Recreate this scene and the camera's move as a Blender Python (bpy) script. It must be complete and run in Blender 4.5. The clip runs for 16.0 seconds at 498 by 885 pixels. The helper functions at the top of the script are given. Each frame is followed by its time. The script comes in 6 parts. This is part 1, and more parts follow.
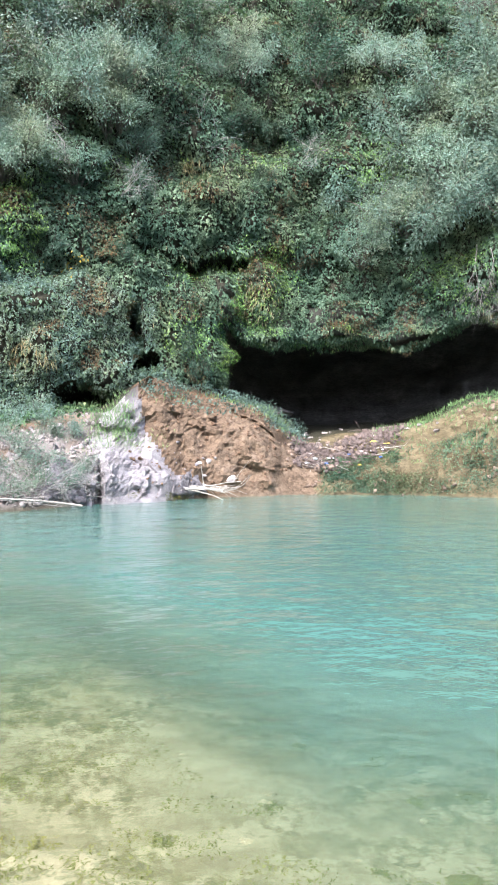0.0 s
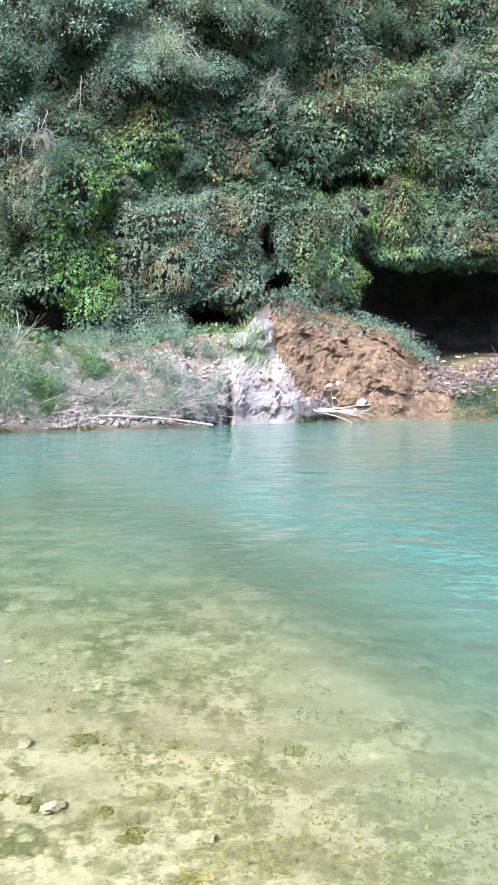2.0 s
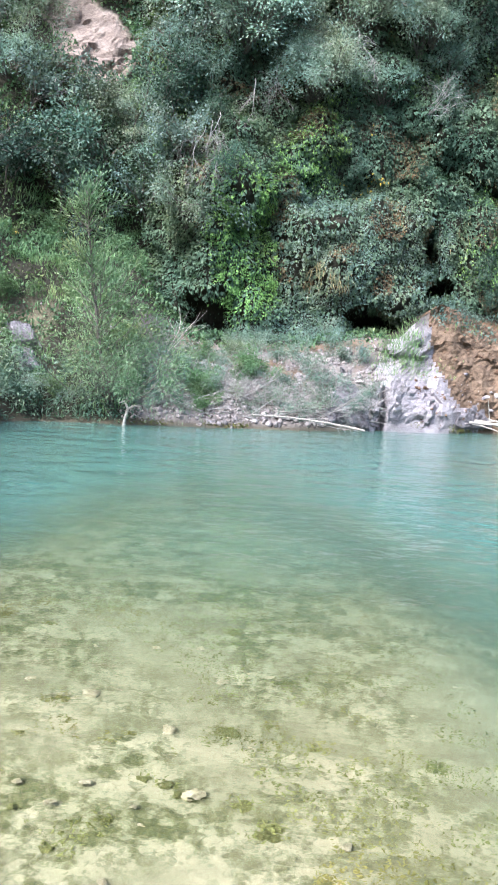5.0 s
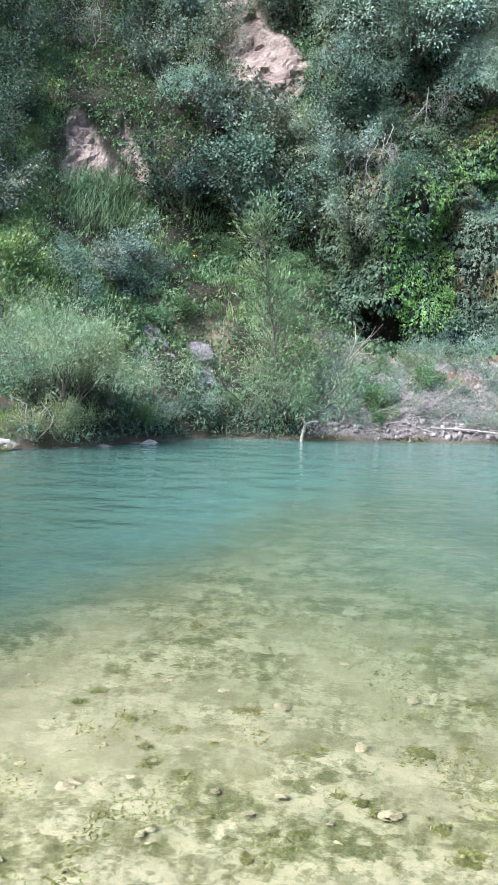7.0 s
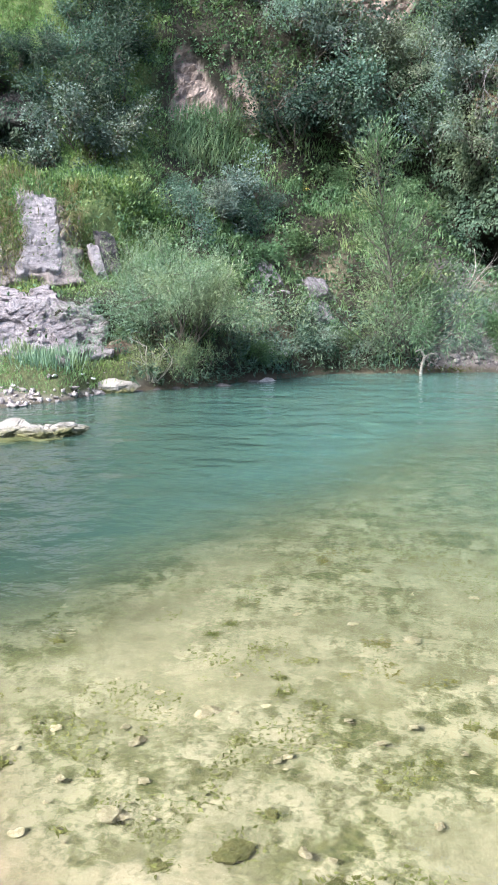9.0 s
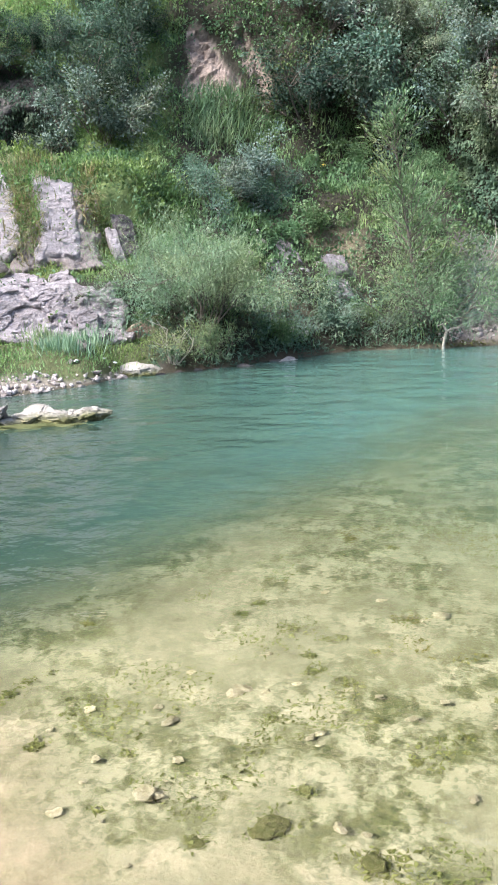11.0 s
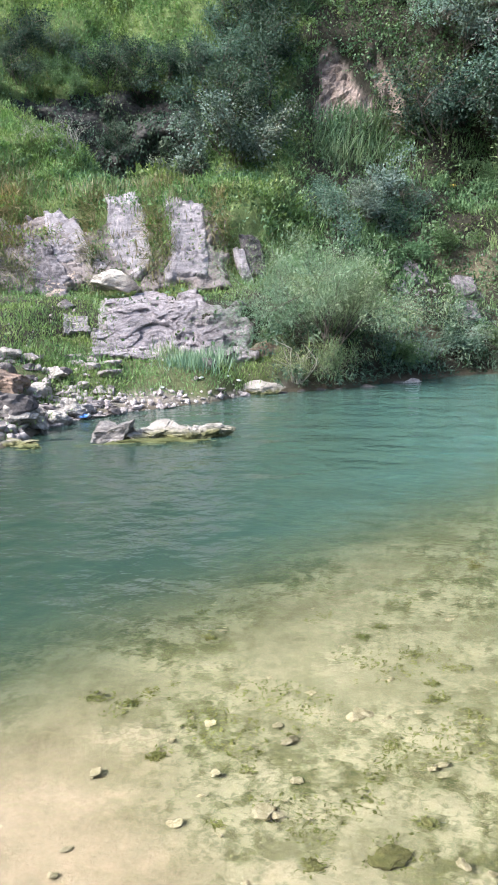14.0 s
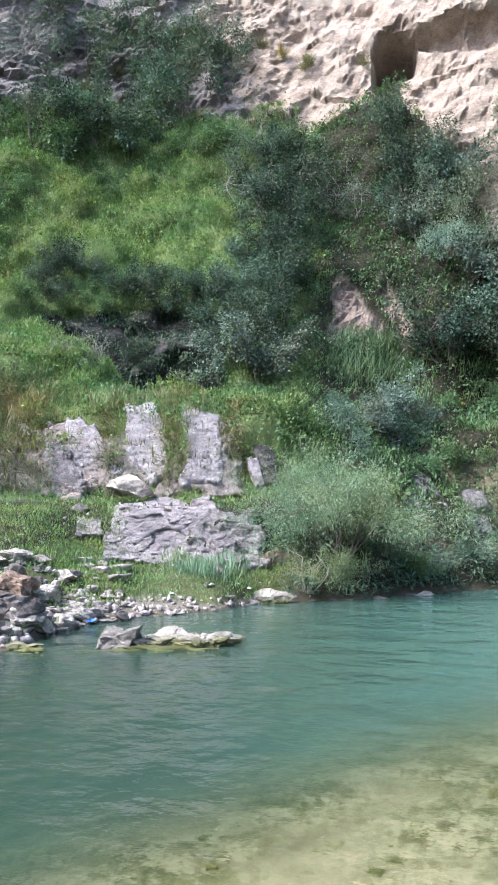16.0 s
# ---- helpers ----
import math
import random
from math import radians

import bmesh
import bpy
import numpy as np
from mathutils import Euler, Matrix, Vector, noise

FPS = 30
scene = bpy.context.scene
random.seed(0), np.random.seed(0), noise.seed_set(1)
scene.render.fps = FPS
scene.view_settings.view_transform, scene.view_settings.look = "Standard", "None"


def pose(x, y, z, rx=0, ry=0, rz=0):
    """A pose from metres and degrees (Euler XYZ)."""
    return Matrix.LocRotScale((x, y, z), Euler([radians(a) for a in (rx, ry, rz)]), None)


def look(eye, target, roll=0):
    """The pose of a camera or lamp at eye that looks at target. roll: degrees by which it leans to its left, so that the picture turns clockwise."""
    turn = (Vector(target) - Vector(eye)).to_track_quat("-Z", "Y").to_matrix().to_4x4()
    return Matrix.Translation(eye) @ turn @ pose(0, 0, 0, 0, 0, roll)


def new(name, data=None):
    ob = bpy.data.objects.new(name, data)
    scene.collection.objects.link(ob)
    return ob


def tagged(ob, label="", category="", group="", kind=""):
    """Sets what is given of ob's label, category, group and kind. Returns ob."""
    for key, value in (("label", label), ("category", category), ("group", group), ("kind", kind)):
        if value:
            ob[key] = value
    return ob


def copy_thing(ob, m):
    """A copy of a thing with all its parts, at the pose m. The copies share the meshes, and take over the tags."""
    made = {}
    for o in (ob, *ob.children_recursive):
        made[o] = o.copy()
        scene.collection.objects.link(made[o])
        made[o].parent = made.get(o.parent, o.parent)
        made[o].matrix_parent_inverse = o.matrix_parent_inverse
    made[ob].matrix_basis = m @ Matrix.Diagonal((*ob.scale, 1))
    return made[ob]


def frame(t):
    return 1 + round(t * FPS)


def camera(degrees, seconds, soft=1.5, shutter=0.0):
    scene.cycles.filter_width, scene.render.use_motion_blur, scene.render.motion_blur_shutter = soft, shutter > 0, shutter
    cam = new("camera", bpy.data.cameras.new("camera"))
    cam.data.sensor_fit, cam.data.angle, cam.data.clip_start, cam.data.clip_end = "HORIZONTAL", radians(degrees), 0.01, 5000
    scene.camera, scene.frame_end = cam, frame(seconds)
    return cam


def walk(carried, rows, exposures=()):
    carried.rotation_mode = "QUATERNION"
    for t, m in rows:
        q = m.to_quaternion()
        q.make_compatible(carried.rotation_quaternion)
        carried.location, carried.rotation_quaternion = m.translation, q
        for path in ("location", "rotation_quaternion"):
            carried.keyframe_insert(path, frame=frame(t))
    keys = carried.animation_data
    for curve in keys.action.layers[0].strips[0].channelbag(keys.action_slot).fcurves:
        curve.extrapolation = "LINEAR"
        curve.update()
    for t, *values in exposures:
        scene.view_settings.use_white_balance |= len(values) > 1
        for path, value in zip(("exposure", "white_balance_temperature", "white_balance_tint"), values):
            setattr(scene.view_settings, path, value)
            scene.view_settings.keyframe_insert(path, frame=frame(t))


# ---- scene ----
cam = camera(30.46, 16.0, soft=1.85)
# One person turns on the spot; the lens is held this far in front of the pivot.
ARM, EYE = 0.35, 1.7
TURNS = [
    (0.0, 0.00, -0.50, -0.00), (0.5, 2.92, -1.46, 0.90), (1.0, 4.64, -2.42, 1.39), (1.5, 5.98, -4.04, 0.44),
    (2.0, 8.02, -5.44, -0.84), (2.5, 10.02, -6.29, -1.69), (3.0, 11.41, -6.36, -2.84), (5.5, 19.60, -5.37, -3.56),
    (6.0, 21.97, -5.20, -3.45), (6.5, 24.89, -5.04, -2.53), (7.0, 28.34, -5.19, -1.73), (7.5, 31.19, -6.07, -2.12),
    (8.0, 33.77, -7.67, -1.51), (8.5, 35.17, -8.73, 0.07), (9.0, 35.36, -9.22, 0.72), (11.5, 36.83, -10.43, 2.82),
    (12.0, 37.60, -10.12, 2.75), (12.5, 39.30, -9.38, 2.47), (13.0, 41.04, -8.93, 2.84), (13.5, 42.71, -8.97, 2.38),
    (14.0, 44.12, -8.94, 1.84), (14.5, 44.61, -8.66, 1.06), (15.0, 45.78, -6.05, -0.31), (15.5, 47.20, -0.47, -0.23),
    (16.0, 44.89, 4.02, 0.33),
]
walk(cam, [(t, pose(-ARM * math.sin(radians(yaw)), ARM * math.cos(radians(yaw)), EYE, 90 + pitch, roll, yaw)) for t, yaw, pitch, roll in TURNS],
     exposures=[(0.0, 2.3, 6150, 10), (1.5, 2.35, 6100, 10), (3.0, 2.27, 5950, 10), (5.5, 2.22, 5850, 10), (7.0, 2.14, 5850, 10), (9.0, 2.1, 6200, 10), (11.5, 2.1, 6350, 10), (12.5, 2.13, 6300, 10), (13.3, 2.13, 6300, 10), (14.5, 1.88, 6300, 10), (15.5, 1.96, 6100, 10), (16.0, 1.98, 6050, 10)])

# ---- light ----
world = bpy.data.worlds.new("sky")
scene.world = world
world.use_nodes = True
wn = world.node_tree.nodes
sky = wn.new("ShaderNodeTexSky")
sky.sky_type, sky.sun_disc = "NISHITA", False
sky.sun_elevation, sky.sun_rotation = radians(50), radians(200)
sky.air_density, sky.dust_density = 1.0, 3.0
wn["Background"].inputs["Strength"].default_value = 0.115
world.node_tree.links.new(sky.outputs["Color"], wn["Background"].inputs["Color"])
sun = new("sun", bpy.data.lights.new("sun", "SUN"))
sun.data.energy, sun.data.angle, sun.data.color = 1.98, radians(12), (1.0, 0.98, 0.95)
sun.matrix_world = look((50 * math.sin(radians(200)) * math.cos(radians(50)), 50 * math.cos(radians(200)) * math.cos(radians(50)), 50 * math.sin(radians(50))), (0, 0, 0))

# ---- tools ----
rng = np.random.default_rng(5)


def smooth(a, b, x):
    t = np.clip((x - a) / (b - a), 0, 1)
    return t * t * (3 - 2 * t)


def hashed(i, j, k):
    n = (i * 374761393 + j * 668265263 + k * 2147483647 + 1013904223) & 0xFFFFFFFF
    n = ((n ^ (n >> 13)) * 1274126177) & 0xFFFFFFFF
    n = ((n ^ (n >> 16)) * 2246822519) & 0xFFFFFFFF
    return ((n ^ (n >> 15)) & 0xFFFFFF) / float(0xFFFFFF)


def value_noise(p):
    """Smooth noise from -1 to 1 at points p (n, 3)."""
    f = np.floor(p).astype(np.int64)
    u = p - f
    u = u * u * (3 - 2 * u)
    out = np.zeros(len(p))
    for dx in (0, 1):
        for dy in (0, 1):
            for dz in (0, 1):
                w = (u[:, 0] if dx else 1 - u[:, 0]) * (u[:, 1] if dy else 1 - u[:, 1]) * (u[:, 2] if dz else 1 - u[:, 2])
                out += w * hashed(f[:, 0] + dx, f[:, 1] + dy, f[:, 2] + dz)
    return out * 2 - 1


def fbm(p, size, octaves=3, seed=0.0):
    q, amp, out = np.asarray(p, float) / size + seed, 1.0, 0.0
    for _ in range(octaves):
        out = out + amp * value_noise(q)
        q, amp = q * 2.03 + 17.3, amp * 0.5
    return out


def mesh_of(name, verts, faces, smooth_shade=False):
    """A mesh from arrays: verts (n, 3), faces (m, 3 or 4)."""
    verts, faces = np.asarray(verts, np.float32), np.asarray(faces, np.int32)
    me = bpy.data.meshes.new(name)
    me.vertices.add(len(verts))
    me.vertices.foreach_set("co", verts.ravel())
    k = faces.shape[1]
    me.loops.add(faces.size)
    me.loops.foreach_set("vertex_index", faces.ravel())
    me.polygons.add(len(faces))
    me.polygons.foreach_set("loop_start", np.arange(0, faces.size, k, dtype=np.int32))
    if smooth_shade:
        me.polygons.foreach_set("use_smooth", np.ones(len(faces), bool))
    me.update(calc_edges=True)
    return me


def piece(name, me, material, parent=None, label=""):
    """Links a mesh as one object, under a thing or a part where one is given."""
    ob = new(name, me)
    if material and not me.materials:
        me.materials.append(material)
    if parent:
        ob.parent = parent
    return tagged(ob, label)


def unit(v):
    return v / (np.linalg.norm(v, axis=-1, keepdims=True) + 1e-9)


def leaf_mesh(name, at, along, face, length, width, fold=0.25):
    """One mesh of many folded leaves: base points, directions, facing normals (n, 3), lengths and widths (n)."""
    along = unit(along)
    side = unit(np.cross(along, face))
    up = np.cross(side, along)
    length, width = np.asarray(length)[:, None], np.asarray(width)[:, None]
    mid = at + along * length * 0.45
    lift = up * width * fold
    v = np.stack([at, mid + side * width * 0.5 + lift, at + along * length, mid - side * width * 0.5 + lift], 1).reshape(-1, 3)
    i = np.arange(len(at))[:, None] * 4
    f = np.concatenate([i + [0, 1, 2], i + [0, 2, 3]], 1).reshape(-1, 3)
    return mesh_of(name, v, f)


def tube_mesh(name, paths, sides=5):
    """One mesh of tapered tubes: a list of (points (n, 3), radius at base, radius at tip)."""
    vs, fs, base = [], [], 0
    ring = np.linspace(0, 2 * np.pi, sides, endpoint=False)
    for pts, r0, r1 in paths:
        pts = np.asarray(pts, float)
        n = len(pts)
        d = unit(np.gradient(pts, axis=0))
        ref = np.where(np.abs(d[:, 2:3]) > 0.9, [[1.0, 0, 0]], [[0, 0, 1.0]])
        a = unit(np.cross(d, ref))
        b = np.cross(d, a)
        rad = np.linspace(r0, r1, n)[:, None, None]
        v = pts[:, None] + rad * (np.cos(ring)[None, :, None] * a[:, None] + np.sin(ring)[None, :, None] * b[:, None])
        vs.append(v.reshape(-1, 3))
        i = np.arange(n - 1)[:, None] * sides
        j = np.arange(sides)[None]
        k = (j + 1) % sides
        fs.append(np.stack([i + j, i + k, i + sides + k, i + sides + j], -1).reshape(-1, 4) + base)
        base += n * sides
    return mesh_of(name, np.concatenate(vs), np.concatenate(fs), True)


# ---- materials ----
def material(name, build):
    m = bpy.data.materials.new(name)
    m.use_nodes = True
    n, l = m.node_tree.nodes, m.node_tree.links
    build(n, l, n["Principled BSDF"])
    return m


def ramp(n, stops):
    r = n.new("ShaderNodeValToRGB")
    e = r.color_ramp.elements
    while len(e) < len(stops):
        e.new(0.5)
    for el, (p, c) in zip(e, stops):
        el.position, el.color = p, (*c, 1)
    return r


def noise_node(n, l, scale, detail=4.0, rough=0.6, vector=None):
    t = n.new("ShaderNodeTexNoise")
    t.inputs["Scale"].default_value, t.inputs["Detail"].default_value, t.inputs["Roughness"].default_value = scale, detail, rough
    if vector is None:
        vector = n.new("ShaderNodeTexCoord").outputs["Object"]
    l.new(vector, t.inputs["Vector"])
    return t


def mixed(n, l, kind, fac, a, b):
    m = n.new("ShaderNodeMix")
    m.data_type, m.blend_type = "RGBA", kind
    for socket, v in ((m.inputs["Factor"], fac), (m.inputs["A"], a), (m.inputs["B"], b)):
        if isinstance(v, bpy.types.NodeSocket):
            l.new(v, socket)
        elif isinstance(v, (int, float)):
            socket.default_value = v
        else:
            socket.default_value = (*v, 1)
    return m.outputs["Result"]


def bumped(n, l, bsdf, height, strength, distance):
    b = n.new("ShaderNodeBump")
    b.inputs["Strength"].default_value, b.inputs["Distance"].default_value = strength, distance
    l.new(height, b.inputs["Height"])
    l.new(b.outputs["Normal"], bsdf.inputs["Normal"])


def leaf_material(name, dark, mid, light, rough=0.6, glow=0.18, patch=0.6):
    """Leaves: the colour varies from leaf to leaf and, more slowly, from place to place."""
    def build(n, l, p):
        g = n.new("ShaderNodeNewGeometry")
        r = ramp(n, [(0.0, dark), (0.55, mid), (1.0, light)])
        far = noise_node(n, l, 1.7, 3.0, 0.6, g.outputs["Position"])
        add = n.new("ShaderNodeMath")
        add.operation = "MULTIPLY_ADD"
        add.inputs[1].default_value, add.inputs[2].default_value = patch * 2, -patch
        l.new(far.outputs["Fac"], add.inputs[0])
        tot = n.new("ShaderNodeMath")
        leaf_r = n.new("ShaderNodeMath")
        leaf_r.operation = "MULTIPLY_ADD"
        leaf_r.inputs[1].default_value, leaf_r.inputs[2].default_value = 0.46, 0.27
        l.new(g.outputs["Random Per Island"], leaf_r.inputs[0])
        l.new(add.outputs[0], tot.inputs[0])
        l.new(leaf_r.outputs[0], tot.inputs[1])
        own = n.new("ShaderNodeMath")
        own.operation = "MULTIPLY_ADD"
        own.inputs[1].default_value = 0.3
        l.new(n.new("ShaderNodeObjectInfo").outputs["Random"], own.inputs[0])
        l.new(tot.outputs[0], own.inputs[2])
        low = n.new("ShaderNodeMath")
        low.inputs[1].default_value = -0.15
        l.new(own.outputs[0], low.inputs[0])
        l.new(low.outputs[0], r.inputs["Fac"])
        hue = noise_node(n, l, 0.55, 3.0, 0.6, g.outputs["Position"])
        drift = ramp(n, [(0.36, (0.94, 1.0, 1.05)), (0.5, (1.02, 1.0, 0.98)), (0.66, (1.22, 1.0, 0.86))])
        l.new(hue.outputs["Fac"], drift.inputs["Fac"])
        leaf_c = mixed(n, l, "MULTIPLY", 1.0, r.outputs["Color"], drift.outputs["Color"])
        l.new(leaf_c, p.inputs["Base Color"])
        p.inputs["Roughness"].default_value = rough
        p.inputs["Specular IOR Level"].default_value = 0.14
        t = n.new("ShaderNodeBsdfTranslucent")
        l.new(mixed(n, l, "MULTIPLY", 1.0, leaf_c, (1.0, 1.15, 0.55)), t.inputs["Color"])
        mix = n.new("ShaderNodeMixShader")
        mix.inputs[0].default_value = glow
        l.new(p.outputs[0], mix.inputs[1])
        l.new(t.outputs[0], mix.inputs[2])
        l.new(mix.outputs[0], n["Material Output"].inputs["Surface"])
    return material(name, build)


def rock_material(name, dark, mid, light, scale=1.0, strata=0.0, vary=0.8, relief=0.06, cracks=0.6):
    def build(n, l, p):
        co = n.new("ShaderNodeTexCoord").outputs["Object"]
        m = n.new("ShaderNodeMapping")
        m.inputs["Scale"].default_value = (1, 1, 1 + strata)
        l.new(co, m.inputs["Vector"])
        big = noise_node(n, l, 0.9 * scale, 5, 0.65, m.outputs[0])
        fine = noise_node(n, l, 9 * scale, 6, 0.7, m.outputs[0])
        r = ramp(n, [(0.32, dark), (0.5, mid), (0.68, light)])
        l.new(mixed(n, l, "MIX", 0.45, big.outputs["Fac"], fine.outputs["Fac"]), r.inputs["Fac"])
        crack = n.new("ShaderNodeTexVoronoi")
        crack.feature = "DISTANCE_TO_EDGE"
        crack.inputs["Scale"].default_value = 2.6 * scale
        warp = mixed(n, l, "ADD", 0.35, m.outputs[0], fine.outputs["Color"])
        l.new(warp, crack.inputs["Vector"])
        line = ramp(n, [(0.0, (0.35, 0.33, 0.32)), (0.06, (1, 1, 1))])
        l.new(crack.outputs["Distance"], line.inputs["Fac"])
        tone = ramp(n, [(0.0, (0.68, 0.65, 0.64)), (0.5, (1.0, 0.97, 0.96)), (1.0, (1.18, 1.15, 1.14))])
        l.new(n.new("ShaderNodeObjectInfo").outputs["Random"], tone.inputs["Fac"])
        own = mixed(n, l, "MULTIPLY", vary, r.outputs["Color"], tone.outputs["Color"])
        l.new(mixed(n, l, "MULTIPLY", cracks, own, line.outputs["Color"]), p.inputs["Base Color"])
        p.inputs["Roughness"].default_value = 0.85
        p.inputs["Specular IOR Level"].default_value = 0.25
        bumped(n, l, p, mixed(n, l, "MULTIPLY", cracks, fine.outputs["Fac"], line.outputs["Color"]), 0.9, relief)
    return material(name, build)


def ground_build(n, l, p):
    a = n.new("ShaderNodeVertexColor")
    a.layer_name = "soil"
    co = n.new("ShaderNodeTexCoord").outputs["Object"]
    big = noise_node(n, l, 1.3, 5, 0.65, co)
    fine = noise_node(n, l, 14, 6, 0.7, co)
    r = ramp(n, [(0.3, (0.45, 0.42, 0.4)), (0.5, (1.0, 1.0, 1.0)), (0.72, (1.5, 1.45, 1.4))])
    l.new(mixed(n, l, "MIX", 0.5, big.outputs["Fac"], fine.outputs["Fac"]), r.inputs["Fac"])
    l.new(mixed(n, l, "MULTIPLY", 1.0, a.outputs["Color"], r.outputs["Color"]), p.inputs["Base Color"])
    p.inputs["Roughness"].default_value = 0.9
    p.inputs["Specular IOR Level"].default_value = 0.2
    bumped(n, l, p, fine.outputs["Fac"], 0.8, 0.08)


def bed_build(n, l, p):
    co = n.new("ShaderNodeTexCoord").outputs["Object"]
    sand = noise_node(n, l, 2.0, 7, 0.68, co)
    grit = noise_node(n, l, 45, 4, 0.75, co)
    base = ramp(n, [(0.3, (0.11, 0.098, 0.055)), (0.45, (0.188, 0.168, 0.104)), (0.56, (0.24, 0.212, 0.14)), (0.7, (0.31, 0.272, 0.19))])
    l.new(mixed(n, l, "MIX", 0.16, sand.outputs["Fac"], grit.outputs["Fac"]), base.inputs["Fac"])
    where = noise_node(n, l, 1.0, 3, 0.55, co)
    area = ramp(n, [(0.36, (0.25, 0.25, 0.25)), (0.52, (1, 1, 1))])
    l.new(where.outputs["Fac"], area.inputs["Fac"])
    weed = noise_node(n, l, 15.0, 8, 0.7, co)
    clump = noise_node(n, l, 3.8, 4, 0.6, co)
    edge = ramp(n, [(0.462, (0, 0, 0)), (0.505, (0.55, 0.55, 0.55)), (0.565, (1, 1, 1))])
    l.new(mixed(n, l, "MIX", 0.45, weed.outputs["Fac"], clump.outputs["Fac"]), edge.inputs["Fac"])
    speck = noise_node(n, l, 24, 3, 0.6, co)
    dots = ramp(n, [(0.57, (0, 0, 0)), (0.64, (0.55, 0.55, 0.55))])
    l.new(speck.outputs["Fac"], dots.inputs["Fac"])
    cover_w = mixed(n, l, "MULTIPLY", 1.0, mixed(n, l, "LIGHTEN", 1.0, edge.outputs["Color"], dots.outputs["Color"]), area.outputs["Color"])
    amount = n.new("ShaderNodeVertexColor")
    amount.layer_name = "soil"
    cover_w = mixed(n, l, "MULTIPLY", 1.0, cover_w, amount.outputs["Color"])
    sand_c = mixed(n, l, "MULTIPLY", 1.0, base.outputs["Color"], mixed(n, l, "MIX", amount.outputs["Color"], (1.05, 0.93, 0.95), (0.95, 1.0, 0.93)))
    weed_c = ramp(n, [(0.35, (0.030, 0.036, 0.007)), (0.65, (0.082, 0.086, 0.022))])
    l.new(grit.outputs["Fac"], weed_c.inputs["Fac"])
    l.new(mixed(n, l, "MIX", cover_w, sand_c, weed_c.outputs["Color"]), p.inputs["Base Color"])
    p.inputs["Roughness"].default_value = 0.8
    bumped(n, l, p, grit.outputs["Fac"], 0.4, 0.015)


def water_build(n, l, p):
    a = n.new("ShaderNodeAttribute")
    a.attribute_name = "clear"
    d = n.new("ShaderNodeAttribute")
    d.attribute_name = "dark_teal"
    co = n.new("ShaderNodeTexCoord").outputs["Object"]
    tint = noise_node(n, l, 0.35, 3, 0.5, co)
    c = ramp(n, [(0.3, (0.077, 0.139, 0.112)), (0.5, (0.066, 0.147, 0.126)), (0.7, (0.072, 0.162, 0.144))])
    l.new(tint.outputs["Fac"], c.inputs["Fac"])
    near = mixed(n, l, "MIX", a.outputs["Fac"], c.outputs["Color"], (0.088, 0.12, 0.07))
    l.new(mixed(n, l, "MIX", d.outputs["Fac"], near, (0.025, 0.051, 0.040)), p.inputs["Base Color"])
    p.inputs["Roughness"].default_value, p.inputs["IOR"].default_value = 0.06, 1.33
    m = n.new("ShaderNodeMapping")
    m.inputs["Rotation"].default_value = (0, 0, radians(-20))
    m.inputs["Scale"].default_value = (1.05, 1.2, 1)
    l.new(co, m.inputs["Vector"])
    w1 = noise_node(n, l, 1.3, 2, 0.5, m.outputs[0])
    w2 = noise_node(n, l, 4.5, 3, 0.55, m.outputs[0])
    g = n.new("ShaderNodeBsdfPrincipled")
    g.inputs["Transmission Weight"].default_value, g.inputs["IOR"].default_value, g.inputs["Roughness"].default_value = 1.0, 1.33, 0.0
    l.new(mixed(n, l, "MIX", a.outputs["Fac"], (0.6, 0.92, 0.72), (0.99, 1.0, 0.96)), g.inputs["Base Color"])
    h = mixed(n, l, "MIX", 0.24, w1.outputs["Fac"], w2.outputs["Fac"])
    bumped(n, l, p, h, 0.55, 0.15)
    bumped(n, l, g, h, 0.36, 0.11)
    mix = n.new("ShaderNodeMixShader")
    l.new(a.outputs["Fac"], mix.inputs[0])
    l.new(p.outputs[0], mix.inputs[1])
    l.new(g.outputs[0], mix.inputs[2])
    l.new(mix.outputs[0], n["Material Output"].inputs["Surface"])


GROUND = material("soil_and_rock", ground_build)
BED = material("silt_and_algae", bed_build)
WATER = material("turquoise_water", water_build)
IVY = leaf_material("ivy_leaf", (0.020, 0.038, 0.026), (0.100, 0.162, 0.108), (0.24, 0.32, 0.22))
GREY_IVY = leaf_material("grey_creeper_leaf", (0.032, 0.049, 0.041), (0.135, 0.201, 0.171), (0.271, 0.370, 0.333))
FERN = leaf_material("fern_leaf", (0.055, 0.115, 0.03), (0.205, 0.36, 0.11), (0.43, 0.65, 0.255), patch=0.2)
DEAD_LEAF = leaf_material("withered_leaf", (0.038, 0.027, 0.015), (0.133, 0.101, 0.059), (0.283, 0.219, 0.122), glow=0.1)
YELLOW_LEAF = leaf_material("yellowed_leaf", (0.176, 0.144, 0.025), (0.427, 0.309, 0.050), (0.680, 0.476, 0.086), patch=0.2)
GRASS = leaf_material("grass_blade", (0.040, 0.088, 0.034), (0.148, 0.252, 0.112), (0.325, 0.465, 0.24), rough=0.65, patch=0.8)
MEADOW = leaf_material("meadow_leaf", (0.08, 0.152, 0.06), (0.20, 0.312, 0.138), (0.39, 0.52, 0.275), rough=0.65, glow=0.32, patch=0.75)
DRY_GRASS = leaf_material("dry_grass_blade", (0.066, 0.066, 0.031), (0.216, 0.206, 0.117), (0.404, 0.386, 0.254), rough=0.6)
